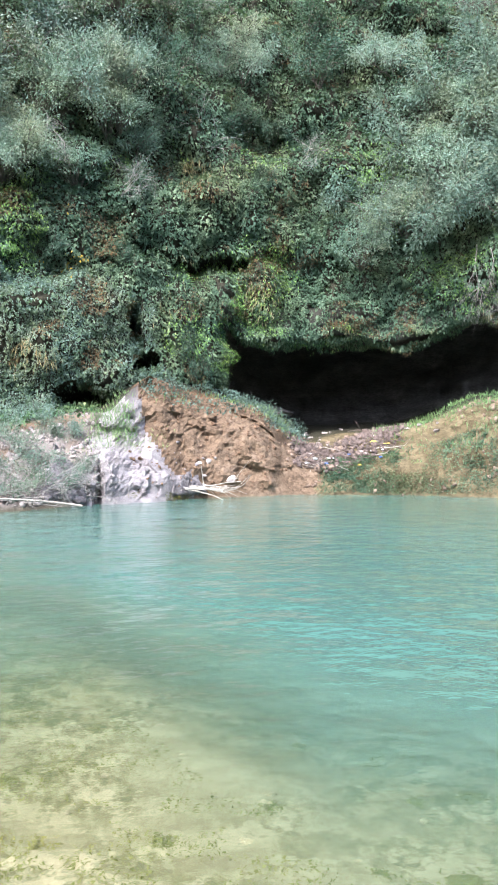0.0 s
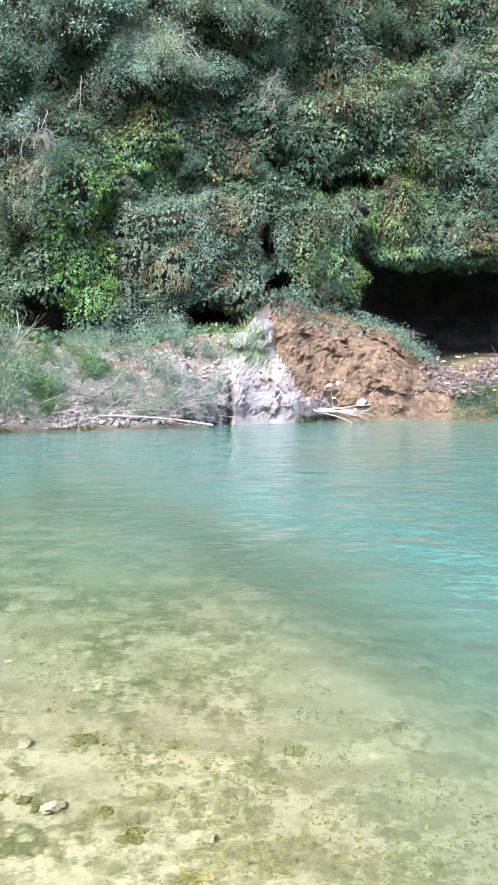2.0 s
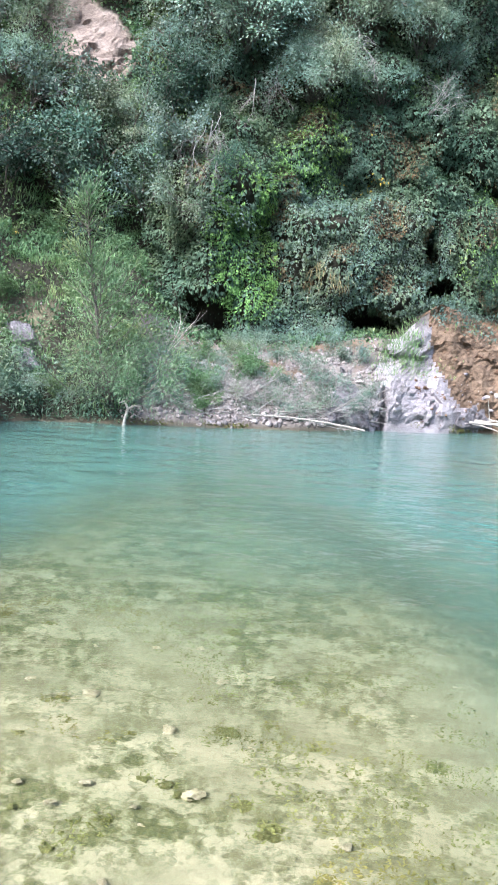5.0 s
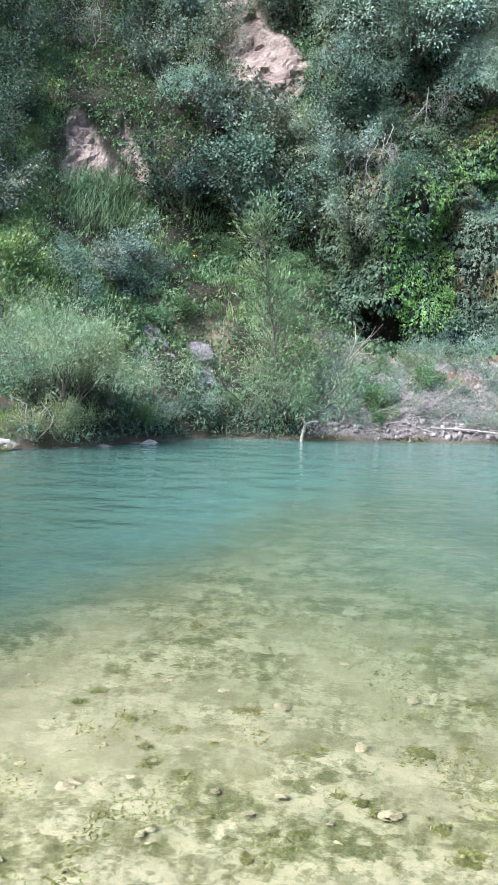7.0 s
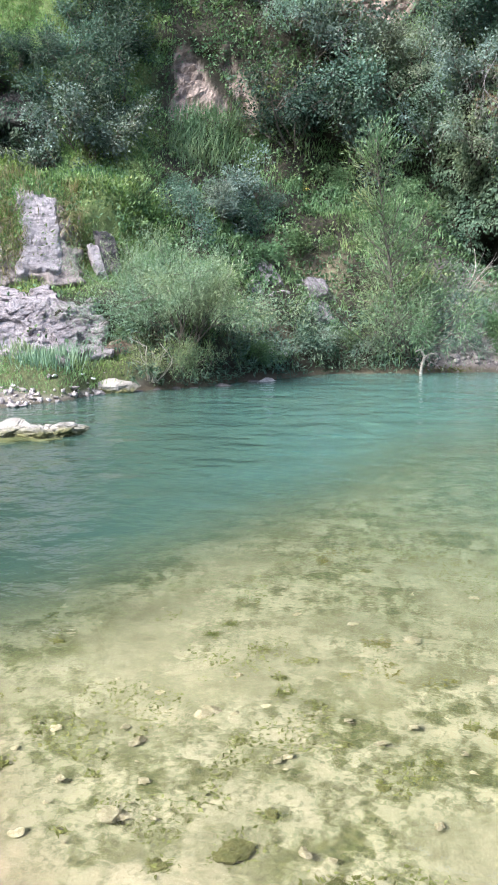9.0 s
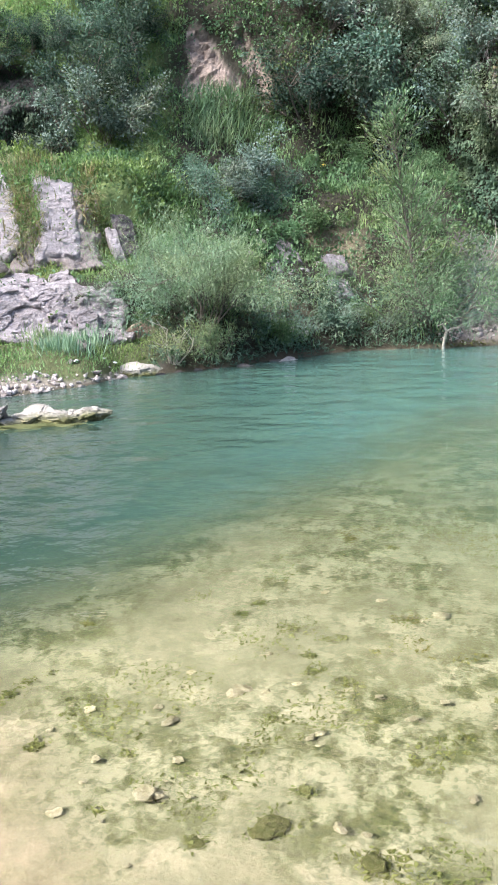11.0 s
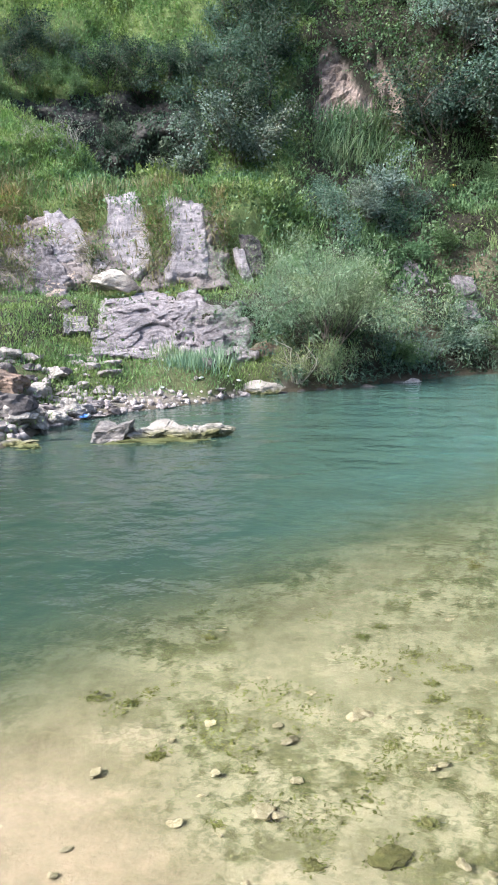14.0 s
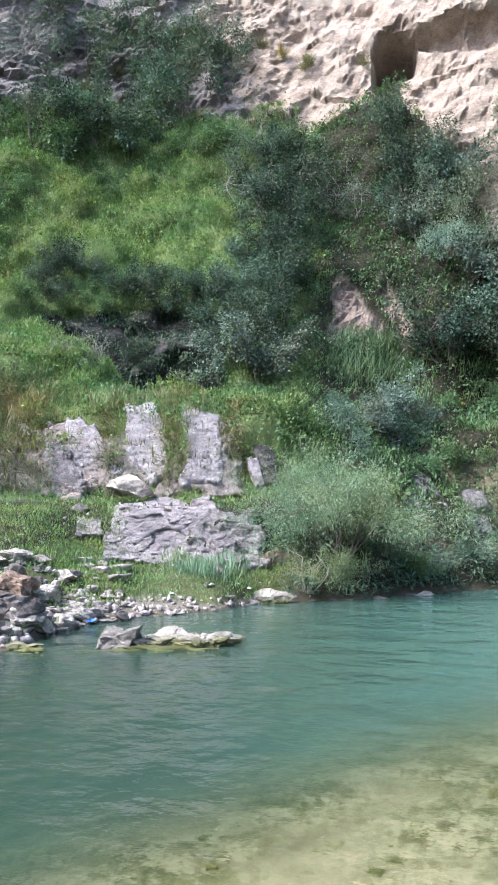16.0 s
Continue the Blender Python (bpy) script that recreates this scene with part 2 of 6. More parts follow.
HERB = leaf_material("herb_leaf", (0.025, 0.055, 0.025), (0.092, 0.163, 0.084), (0.205, 0.30, 0.165), patch=0.8)
LEAFY = leaf_material("bright_shrub_leaf", (0.035, 0.072, 0.03), (0.108, 0.188, 0.09), (0.225, 0.325, 0.17), patch=0.7)
REED = leaf_material("reed_blade", (0.034, 0.066, 0.03), (0.112, 0.182, 0.096), (0.230, 0.322, 0.2))
BUSH = leaf_material("bush_leaf", (0.010, 0.024, 0.016), (0.076, 0.135, 0.098), (0.20, 0.278, 0.22), rough=0.75, patch=0.8)
# the bush leaf darkened, for thickets in shade and the hollow
DARK_LEAF = leaf_material("darkened_bush_leaf", (0.006, 0.014, 0.009), (0.046, 0.082, 0.058), (0.135, 0.192, 0.15), rough=0.75, patch=0.8)
FEATHER = leaf_material("feathery_leaf", (0.04, 0.068, 0.052), (0.155, 0.225, 0.18), (0.28, 0.37, 0.315))
MINT = leaf_material("mint_green_leaf", (0.06, 0.10, 0.075), (0.195, 0.288, 0.228), (0.35, 0.452, 0.378), patch=0.5)
SILVER = leaf_material("silvery_leaf", (0.022, 0.038, 0.030), (0.115, 0.168, 0.142), (0.30, 0.37, 0.33), rough=0.5, patch=0.8)
WILLOW = leaf_material("willow_leaf", (0.09, 0.155, 0.095), (0.225, 0.33, 0.225), (0.39, 0.5, 0.375))
SAPLING = leaf_material("sapling_leaf", (0.05, 0.09, 0.048), (0.185, 0.275, 0.152), (0.40, 0.51, 0.325))


def bark_build(dark, light):
    def build(n, l, p):
        t = noise_node(n, l, 22, 5, 0.7)
        r = ramp(n, [(0.35, dark), (0.65, light)])
        l.new(t.outputs["Fac"], r.inputs["Fac"])
        l.new(r.outputs["Color"], p.inputs["Base Color"])
        p.inputs["Roughness"].default_value = 0.85
        bumped(n, l, p, t.outputs["Fac"], 0.6, 0.003)
    return build


WHITE_WOOD = material("white_weathered_wood", bark_build((0.42, 0.39, 0.35), (0.72, 0.68, 0.62)))
BARK = material("grey_brown_bark", bark_build((0.055, 0.045, 0.035), (0.17, 0.145, 0.12)))
DEAD_WOOD = material("bleached_wood", bark_build((0.22, 0.19, 0.16), (0.52, 0.47, 0.42)))
DARK_WOOD = material("wet_driftwood", bark_build((0.05, 0.035, 0.031), (0.20, 0.15, 0.135)))
STONE = rock_material("pale_limestone", (0.19, 0.168, 0.166), (0.46, 0.413, 0.404), (0.68, 0.63, 0.61), 2.6, relief=0.03)
LILAC = rock_material("lilac_grey_limestone", (0.13, 0.115, 0.121), (0.385, 0.347, 0.364), (0.57, 0.524, 0.545), 2.6, 1.6, 0.2, 0.06, 0.6)
WHITE_LILAC = rock_material("whitish_limestone", (0.2, 0.182, 0.193), (0.43, 0.395, 0.417), (0.60, 0.557, 0.583), 2.4, 3.0, 0.3, 0.08, 0.35)
OUTCROP = rock_material("smooth_lilac_rock", (0.095, 0.085, 0.092), (0.25, 0.227, 0.24), (0.42, 0.386, 0.405), 2.2, 0.2, 0.2, 0.08, 0.75)
PINK_ROCK = rock_material("pinkish_brown_rock", (0.13, 0.108, 0.104), (0.27, 0.232, 0.224), (0.40, 0.352, 0.34), 2.0, 0.6, 0.2, 0.05, 0.4)
CLIFF = rock_material("beige_cliff_rock", (0.20, 0.15, 0.125), (0.47, 0.378, 0.318), (0.68, 0.575, 0.50), 1.3, 0.8, 0.0, 0.12, 0.4)
SCAR = rock_material("reddish_scar_rock", (0.14, 0.104, 0.087), (0.315, 0.247, 0.212), (0.45, 0.368, 0.325), 1.6, 1.5, 0.0, 0.08, 0.5)
SHALE = rock_material("grey_shale", (0.08, 0.072, 0.071), (0.22, 0.198, 0.197), (0.4, 0.365, 0.36), 1.2, 2.5, 0.0, 0.06, 0.4)
# albedo lowered: the shade in the cave and the hollow is put into colour
SHADED_ROCK = rock_material("rock_darkened_for_shade", (0.02, 0.019, 0.018), (0.066, 0.063, 0.059), (0.135, 0.127, 0.118), 0.9, 2.2, 0.0)
EARTH = rock_material("crumbling_orange_earth", (0.07, 0.046, 0.031), (0.185, 0.126, 0.085), (0.32, 0.235, 0.172), 1.5, 0.3, 0.0)
CLAY = rock_material("ochre_clay", (0.06, 0.048, 0.027), (0.14, 0.11, 0.062), (0.25, 0.2, 0.125), 1.3, 0.6, 0.0)
PALE_ROCK = rock_material("white_limestone", (0.24, 0.22, 0.19), (0.5, 0.46, 0.42), (0.70, 0.66, 0.60), 2.4, 0.4, 0.4, relief=0.03)
DARK_STONE = rock_material("dark_grey_stone", (0.06, 0.055, 0.055), (0.15, 0.135, 0.135), (0.28, 0.26, 0.25), 1.5, relief=0.02)
BROWN_STONE = rock_material("rusty_brown_stone", (0.13, 0.095, 0.075), (0.28, 0.205, 0.16), (0.44, 0.35, 0.29), 1.8, relief=0.02)
MUD = rock_material("orange_brown_earth", (0.09, 0.055, 0.036), (0.185, 0.118, 0.078), (0.30, 0.205, 0.145), 3.0, relief=0.012)
MOSSY = rock_material("algae_covered_stone", (0.05, 0.06, 0.02), (0.09, 0.102, 0.038), (0.165, 0.165, 0.08), 6.0, relief=0.004)


def tide_line(n, l, p):
    """Pale stone with a skirt of green algae near the water."""
    co = n.new("ShaderNodeNewGeometry").outputs["Position"]
    big, fine = noise_node(n, l, 3.5, 5, 0.65, co), noise_node(n, l, 26, 5, 0.7, co)
    r = ramp(n, [(0.3, (0.13, 0.115, 0.095)), (0.5, (0.30, 0.272, 0.24)), (0.7, (0.49, 0.452, 0.41))])
    l.new(mixed(n, l, "MIX", 0.4, big.outputs["Fac"], fine.outputs["Fac"]), r.inputs["Fac"])
    z = n.new("ShaderNodeSeparateXYZ")
    l.new(co, z.inputs[0])
    h = n.new("ShaderNodeMath")
    h.operation = "MULTIPLY_ADD"
    h.inputs[1].default_value = 0.34
    l.new(big.outputs["Fac"], h.inputs[0])
    l.new(z.outputs["Z"], h.inputs[2])
    wet = ramp(n, [(0.22, (1, 1, 1)), (0.31, (0, 0, 0))])
    l.new(h.outputs[0], wet.inputs["Fac"])
    moss = ramp(n, [(0.35, (0.05, 0.055, 0.018)), (0.6, (0.17, 0.16, 0.06))])
    l.new(fine.outputs["Fac"], moss.inputs["Fac"])
    l.new(mixed(n, l, "MIX", wet.outputs["Color"], r.outputs["Color"], moss.outputs["Color"]), p.inputs["Base Color"])
    p.inputs["Roughness"].default_value = 0.75
    bumped(n, l, p, fine.outputs["Fac"], 0.8, 0.03)


TIDE_ROCK = material("limestone_with_algae", tide_line)
TIDE_GREY = rock_material("grey_stone_in_water", (0.09, 0.082, 0.08), (0.24, 0.22, 0.21), (0.46, 0.43, 0.41), 2.6, 0.5, 0.3, 0.03, 0.5)
OLIVE_STONE = rock_material("olive_bed_stone", (0.055, 0.06, 0.015), (0.105, 0.11, 0.032), (0.19, 0.185, 0.075), 7.0, relief=0.004)
PALE_PEBBLE = rock_material("yellowish_pebble", (0.16, 0.145, 0.075), (0.29, 0.262, 0.165), (0.43, 0.395, 0.29), 4.0, relief=0.003)


def plain(name, colour, rough):
    def build(n, l, p):
        t = noise_node(n, l, 12, 3, 0.6)
        l.new(mixed(n, l, "MULTIPLY", 0.4, colour, t.outputs["Color"]), p.inputs["Base Color"])
        p.inputs["Roughness"].default_value = rough
    return material(name, build)


WHITE_PLASTIC = plain("white_plastic", (0.8, 0.82, 0.84), 0.4)
BLUE_PLASTIC = plain("blue_plastic", (0.06, 0.18, 0.5), 0.4)
YELLOW_PLASTIC = plain("yellow_plastic", (0.75, 0.55, 0.12), 0.5)
ALGA = leaf_material("algae_thread", (0.048, 0.054, 0.012), (0.10, 0.106, 0.03), (0.18, 0.18, 0.065), rough=0.7, glow=0.1)

# ---- the valley ----
# Sections through the far bank by bearing (degrees, anticlockwise from +y): foot at the water, bank, crest, foot of the cliff,
# back of the hollow, lip, and four steps up the face; each as distance and height in metres.
SECTIONS = []


def section(bearing, *steps):
    SECTIONS.append((bearing, steps))


section(-60.0, (34, 0), (36, 1.2), (38, 2.7), (40, 3.3), (41, 5.9), (40, 6.0), (40.2, 8.3), (41, 11.1), (42, 14), (44, 17))
section(-28.0, (26.6, 0), (28, 1.2), (29.5, 2.7), (32, 3.3), (33, 5.9), (31, 6.0), (31.2, 8.3), (32, 11.1), (33, 14), (34, 17))
section(-14.8, (25.8, 0.0), (27.0, 1.2), (28.5, 2.7), (34.0, 3.3), (35.5, 5.9), (30.0, 5.7), (30.2, 8.3), (30.8, 11.1), (31.8, 13.9), (33.0, 16.6))
section(-9.0, (26.3, 0.0), (27.2, 0.9), (28.6, 1.7), (34.5, 2.1), (36.0, 4.8), (30.0, 4.7), (30.2, 7.9), (30.8, 11.0), (31.8, 13.9), (33.0, 17.0))
section(-3.5, (26.3, 0.0), (27.0, 0.7), (28.2, 1.3), (34.0, 2.0), (36.0, 5.2), (29.6, 4.9), (29.9, 7.9), (30.6, 11.0), (31.5, 13.9), (33.0, 17.1))
section(0.0, (25.4, 0.0), (26.3, 1.4), (27.8, 2.5), (33.0, 2.8), (34.0, 4.7), (29.2, 4.6), (29.4, 7.6), (30.0, 10.6), (31.0, 13.6), (32.5, 16.9))
section(2.5, (25.0, 0.0), (26.0, 1.4), (27.5, 2.7), (28.6, 3.1), (28.3, 3.9), (28.4, 6.2), (28.6, 8.1), (29.3, 10.6), (30.5, 13.4), (32.0, 16.7))
section(6.1, (23.3, 0.0), (24.6, 1.5), (26.5, 3.3), (27.6, 3.5), (27.6, 4.5), (27.6, 6.4), (28.0, 8.3), (28.8, 10.8), (29.7, 13.2), (31.0, 16.1))
section(9.0, (22.7, 0.0), (23.5, 1.3), (25.2, 2.2), (27.3, 2.6), (26.6, 3.1), (26.7, 5.4), (27.1, 7.7), (27.8, 10.0), (28.9, 12.6), (30.5, 15.8))
section(14.4, (21.1, 0.0), (22.3, 0.6), (24.5, 1.8), (26.0, 2.2), (25.9, 2.9), (26.0, 4.9), (26.3, 7.1), (27.0, 9.5), (28.2, 12.2), (29.5, 15.1))
section(20.4, (20.3, 0.0), (22.0, 0.8), (24.5, 1.9), (25.4, 2.1), (25.0, 2.8), (25.1, 4.4), (25.3, 6.1), (26.3, 8.7), (28.0, 12.0), (30.5, 17.0))
section(25.4, (20.0, 0.0), (21.2, 0.7), (23.0, 2.0), (26.0, 3.9), (27.0, 4.8), (27.3, 6.1), (27.7, 7.4), (28.3, 9.7), (29.2, 12.5), (31.0, 18.0))
section(30.1, (19.9, 0.0), (21.0, 0.6), (22.5, 1.9), (25.0, 3.7), (27.0, 4.9), (27.6, 6.1), (28.2, 7.5), (29.0, 9.7), (30.0, 12.2), (32.0, 20.0))
section(35.1, (18.5, 0.0), (20.0, 1.0), (22.0, 2.1), (24.5, 3.6), (25.8, 4.6), (26.8, 5.7), (28.0, 7.2), (29.5, 10.0), (31.0, 13.0), (33.5, 20.5))
section(38.4, (17.4, 0.0), (18.5, 0.9), (21.0, 2.3), (21.8, 2.7), (22.5, 3.2), (24.5, 4.3), (26.0, 5.8), (28.5, 8.6), (31.5, 13.3), (34.5, 21.1))
section(44.2, (16.6, 0.0), (17.4, 0.5), (18.1, 0.8), (18.6, 1.6), (20.2, 1.9), (21.5, 3.8), (23.5, 4.7), (27.5, 8.3), (34.0, 16.4), (35.5, 21.9))
section(47.0, (15.5, 0.0), (16.3, 0.3), (18.0, 0.8), (18.5, 1.6), (19.9, 1.9), (21.3, 3.7), (23.2, 4.6), (27.0, 8.2), (34.0, 16.2), (36.0, 22.2))
section(51.3, (14.8, 0.0), (17.2, 0.6), (18.0, 0.8), (18.4, 1.5), (20.0, 1.8), (21.8, 3.9), (23.5, 4.7), (27.5, 8.3), (34.5, 16.4), (37.0, 22.6))
section(54.8, (14.0, 0.0), (16.5, 0.7), (18.0, 1.1), (18.5, 1.4), (20.0, 1.8), (21.8, 3.8), (23.5, 4.9), (27.8, 8.5), (35.0, 16.7), (37.0, 22.4))
section(59.6, (11.6, 0.0), (13.0, 0.3), (15.0, 0.8), (17.0, 1.3), (20.0, 1.9), (22.5, 4.1), (25.0, 6.3), (28.0, 8.7), (34.0, 16.1), (37.0, 22.1))
section(78.0, (10.5, 0), (12, 0.3), (14, 0.8), (17, 1.3), (20, 2), (23, 4.5), (26, 7), (29, 10), (34, 17), (37, 22))
# the near bank, on which the camera stands: it runs straight on behind
for bearing in (92, 100, 108, 118, 132, 150, 180, 210, 228, 242, 252, 260, 268):
    foot = 1.5 / max(0.06, -math.cos(radians(bearing)))
    section(bearing, *[(foot + d, h) for d, h in ((0, 0), (1.5, 0.22), (4, 0.5), (9, 0.9), (15, 1.4), (25, 3), (35, 5), (47, 8), (60, 12), (74, 16))])
section(300.0, (34, 0), (36, 1.2), (38, 2.7), (40, 3.3), (41, 5.9), (40, 6.0), (40.2, 8.3), (41, 11.1), (42, 14), (44, 17))
S_AZ = np.array([s[0] for s in SECTIONS])
S_RZ = np.array([s[1] for s in SECTIONS], float)


def box(x, a, b, soft):
    return smooth(a - soft, a + soft, x) * (1 - smooth(b - soft, b + soft, x))


def profile(az, v):
    """Distance and height of the face at bearing az and step v (0 at the water, 9 at the top), before it is roughened."""
    i = np.clip(np.searchsorted(S_AZ, az) - 1, 0, len(S_AZ) - 2)
    t = (az - S_AZ[i]) / (S_AZ[i + 1] - S_AZ[i])
    t = t * 0.5 + 0.5 * t * t * (3 - 2 * t)
    k = np.clip(np.floor(v).astype(int), 0, 8)
    u = (v - k)[:, None]
    t = t[:, None]
    a = S_RZ[i, k] * (1 - u) + S_RZ[i, k + 1] * u
    b = S_RZ[i + 1, k] * (1 - u) + S_RZ[i + 1, k + 1] * u
    p = a * (1 - t) + b * t
    return p[:, 0], p[:, 1]


def carved(az, z, v):
    """Hollows in the face: how much further back it lies."""
    q = np.stack([az * 0.45, z, np.zeros_like(az)], 1)
    az, z = az + 0.3 * fbm(q, 1.1, 3, 3.0), z + 0.3 * fbm(q, 0.9, 3, 6.0)
    d = 2.6 * box(az, 6.7, 7.25, 0.16) * box(z, 3.4, 5.6, 0.25) * (v > 2.6)
    d = np.maximum(d, 2.6 * box(az, 5.5, 7.1, 0.2) * box(z, 3.3, 4.0, 0.18) * (v > 2.6))
    d = d + 1.5 * box(az, 0.2, 7.2, 0.6) * box(z, 6.55 + 0.03 * az, 7.0 + 0.02 * az, 0.2) * (v > 4)
    d = d + 1.4 * box(az, 8.3, 12.2, 0.7) * box(z, 2.4, 3.0, 0.2) * (v > 2.6)
    d = d + 1.3 * box(az, 18.6, 21.8, 0.6) * box(z, 2.0, 3.2, 0.3) * (v > 2.6)
    d = d + np.maximum(2.6 * box(az, 34.4, 36.4, 0.3) * box(z, 17.1, 18.5, 0.3), 0.9 * box(az, 28.5, 34.4, 0.6) * box(z, 17.7 + 0.1 * (az - 31), 18.8, 0.3)) * (v > 7)
    d = d + 0.5 * box(az, 9.2, 9.6, 0.12) * box(z, -1, 0.9, 0.3) * (v < 2)
    foot = 4.8 + 0.36 * np.maximum(az - 52, 0)
    d = d + box(az, 46.5, 57.4, 0.9) * smooth(foot - 0.1, foot + 0.15, z) * (1 - smooth(7.45, 7.6, z)) * (0.95 * np.clip(7.5 - z, 0, 3) + 0.35) * (v > 5.6)
    return d


# where the upper cliff is bare rock: the lower edge of the bare part, by bearing
BARE_AZ = [23.6, 24.6, 26.0, 28.0, 30.0, 31.5, 32.6, 33.8, 35.6, 36.8, 38.2, 40.5, 43.5, 46.0, 62.0]
BARE_Z = [30.0, 10.6, 9.7, 9.9, 10.25, 12.2, 13.8, 15.6, 16.9, 16.2, 15.7, 15.6, 16.2, 16.6, 17.2]


def bare_rock(az, z, p):
    wob = fbm(p, 1.2, 3, 2.0)
    b = smooth(-0.25, 0.35, z - np.interp(az, BARE_AZ, BARE_Z) + 0.8 * wob)
    b = b * smooth(0.0, 0.8, az - 24.8 - 1.75 * np.clip(z - 10.4, 0, 2.2) + 0.6 * wob)
    # a small scar lower down, with a thin strip beside it
    tri = smooth(0.0, 0.3, 1.95 - np.abs(az - 38.0 - 0.45 * (z - 6.8)) - 1.0 * (z - 6.8) + 0.5 * wob) * smooth(6.4, 6.8, z + 0.3 * wob)
    strip = box(az - 0.42 * (z - 7.0) + 0.35 * wob, 35.2, 35.85, 0.2) * box(z + 0.4 * wob, 5.8, 8.3, 0.3)
    return np.clip(np.maximum(b, np.maximum(tri, strip)), 0, 1)


def ridged(p, size, octaves=4, seed=0.0):
    q, amp, out = np.asarray(p, float) / size + seed, 1.0, 0.0
    for _ in range(octaves):
        out = out + amp * (1 - 2 * np.abs(value_noise(q)))
        q, amp = q * 2.1 + 11.7, amp * 0.5
    return out


def crags(p, size, seed=0.0, tilt=0.8):
    """Blocky, fractured relief from about -1 to 1: each block has its own height and slant."""
    q = np.asarray(p, float) / size + seed
    f = np.floor(q).astype(np.int64)
    best, out = np.full(len(q), 9e9), np.zeros(len(q))
    for dx in (-1, 0, 1):
        for dy in (-1, 0, 1):
            for dz in (-1, 0, 1):
                i, j, k = f[:, 0] + dx, f[:, 1] + dy, f[:, 2] + dz
                c = np.stack([i + hashed(i, j, k), j + hashed(i + 57, j, k), k + hashed(i, j + 91, k)], 1)
                d = q - c
                d2 = (d * d).sum(1)
                s = np.stack([hashed(i + 7, j + 3, k), hashed(i, j + 19, k + 5), hashed(i + 31, j, k + 11)], 1) * 2 - 1
                h = hashed(i + 13, j + 29, k + 3) * 2 - 1 + tilt * (d * s).sum(1)
                near_by = d2 < best
                best, out = np.where(near_by, d2, best), np.where(near_by, h, out)
    return out


def face(az, v, rough=True):
    """Points of the face (n, 3)."""
    az, v = np.asarray(az, float), np.asarray(v, float)
    r, z = profile(az, v)
    a = np.radians(az)
    p = np.stack([-r * np.sin(a), r * np.cos(a), z], 1)
    if rough:
        amp = smooth(0.0, 1.0, v)
        r = r + amp * (0.42 * fbm(p, 2.4, 3) + 0.16 * fbm(p, 0.7, 3, 4.0)) + carved(az, z, v)
        rocky = bare_rock(az, z, p) + box(az, 46, 63, 0.5) * smooth(16.5, 17.2, z)
        mound = np.maximum(box(az, -2, 9.8, 0.5), 0.55 * box(az, -24, -2, 0.5)) * box(v, 0.2, 2.1, 0.25)
        bare_at = rocky > 0.02
        broken = np.zeros(len(az))
        if bare_at.any():
            pb = p[bare_at] + 0.3 * fbm(p[bare_at], 0.9, 3, 77.0)[:, None]
            broken[bare_at] = (0.1 * crags(pb * [0.7, 0.7, 1.1], 1.5, 3.0, 1.2) + 0.06 * crags(pb * [0.8, 0.8, 1.6], 0.55, 9.0, 1.2) + 0.03 * crags(pb, 0.28, 19.0, 1.2)) * np.where(z[bare_at] < 10, 1.6, 1.0) + np.where(z[bare_at] < 10, 0.08, 0.0) * crags(pb * [0.7, 0.7, 2.4], 0.55, 41.0) + 0.13 * smooth(44, 46, az[bare_at]) * crags(pb * [0.5, 0.5, 3.0], 0.8, 21.0, 0.8)
        r = r + np.clip(rocky, 0, 1) * (0.26 * fbm(p * [1, 1, 1.5], 2.4, 3, 5.0) + 0.06 * ridged(p * [1.2, 1.2, 0.7], 1.1, 4, 15.0) + broken)
        r = r + 0.45 * ridged(p * [1, 1, 1.5], 1.3, 3, 8.0) * box(v, 3.1, 4.9, 0.1) * box(az, -30, 1.6, 0.4)
        at_mound = mound > 0.01
        clods = np.zeros(len(az))
        if at_mound.any():
            clods[at_mound] = 0.15 * crags(p[at_mound], 1.0, 33.0) + 0.05 * crags(p[at_mound], 0.36, 37.0)
        r = r - mound * (0.2 * ridged(p * [1, 1, 0.7], 1.0) + clods)
        plants = smooth(4.9, 5.3, v) * box(az, -25, 24, 1.0)
        r = r - plants * (0.75 * np.clip(fbm(p * [1, 1, 1.25], 1.6, 2, 31.0), -0.6, 1) + 0.22 * fbm(p, 0.55, 2, 37.0))
        herbs = smooth(5.0, 5.4, v) * box(az, 41, 66, 1.0) * (1 - np.clip(rocky, 0, 1))
        r = r - herbs * (0.5 * np.clip(fbm(p * [1, 1, 1.2], 1.5, 2, 91.0), -0.5, 1) + 0.2 * fbm(p, 0.55, 2, 95.0))
        z = z + amp * 0.14 * fbm(p, 1.6, 3, 9.0)
        p = np.stack([-r * np.sin(a), r * np.cos(a), z], 1)
    return p


def at_height(az, z, low=2.0):
    """The step v at which the face at bearing az first reaches the height z, from step low on."""
    v = np.linspace(low, 9, 400)
    _, h = profile(np.full(400, az), v)
    k = np.nonzero(h >= z)[0]
    return v[k[0]] if len(k) else 9.0


def spot(az, z, low=2.0):
    return face([az], [at_height(az, z, low)])[0]


# shallow shelf before the camera: where it drops off, by bearing
EDGE_AZ = [-60, -5, 0, 4, 8, 12, 16, 20, 25, 30, 36, 41, 46.5, 52, 58.7, 66, 78, 120, 240, 300]
EDGE_R = [5.2, 5.0, 5.8, 6.6, 7.8, 9.3, 10.8, 11.3, 10.2, 8.5, 7.4, 6.6, 5.9, 5.4, 4.8, 4.3, 3.8, 2.8, 2.8, 5.2]



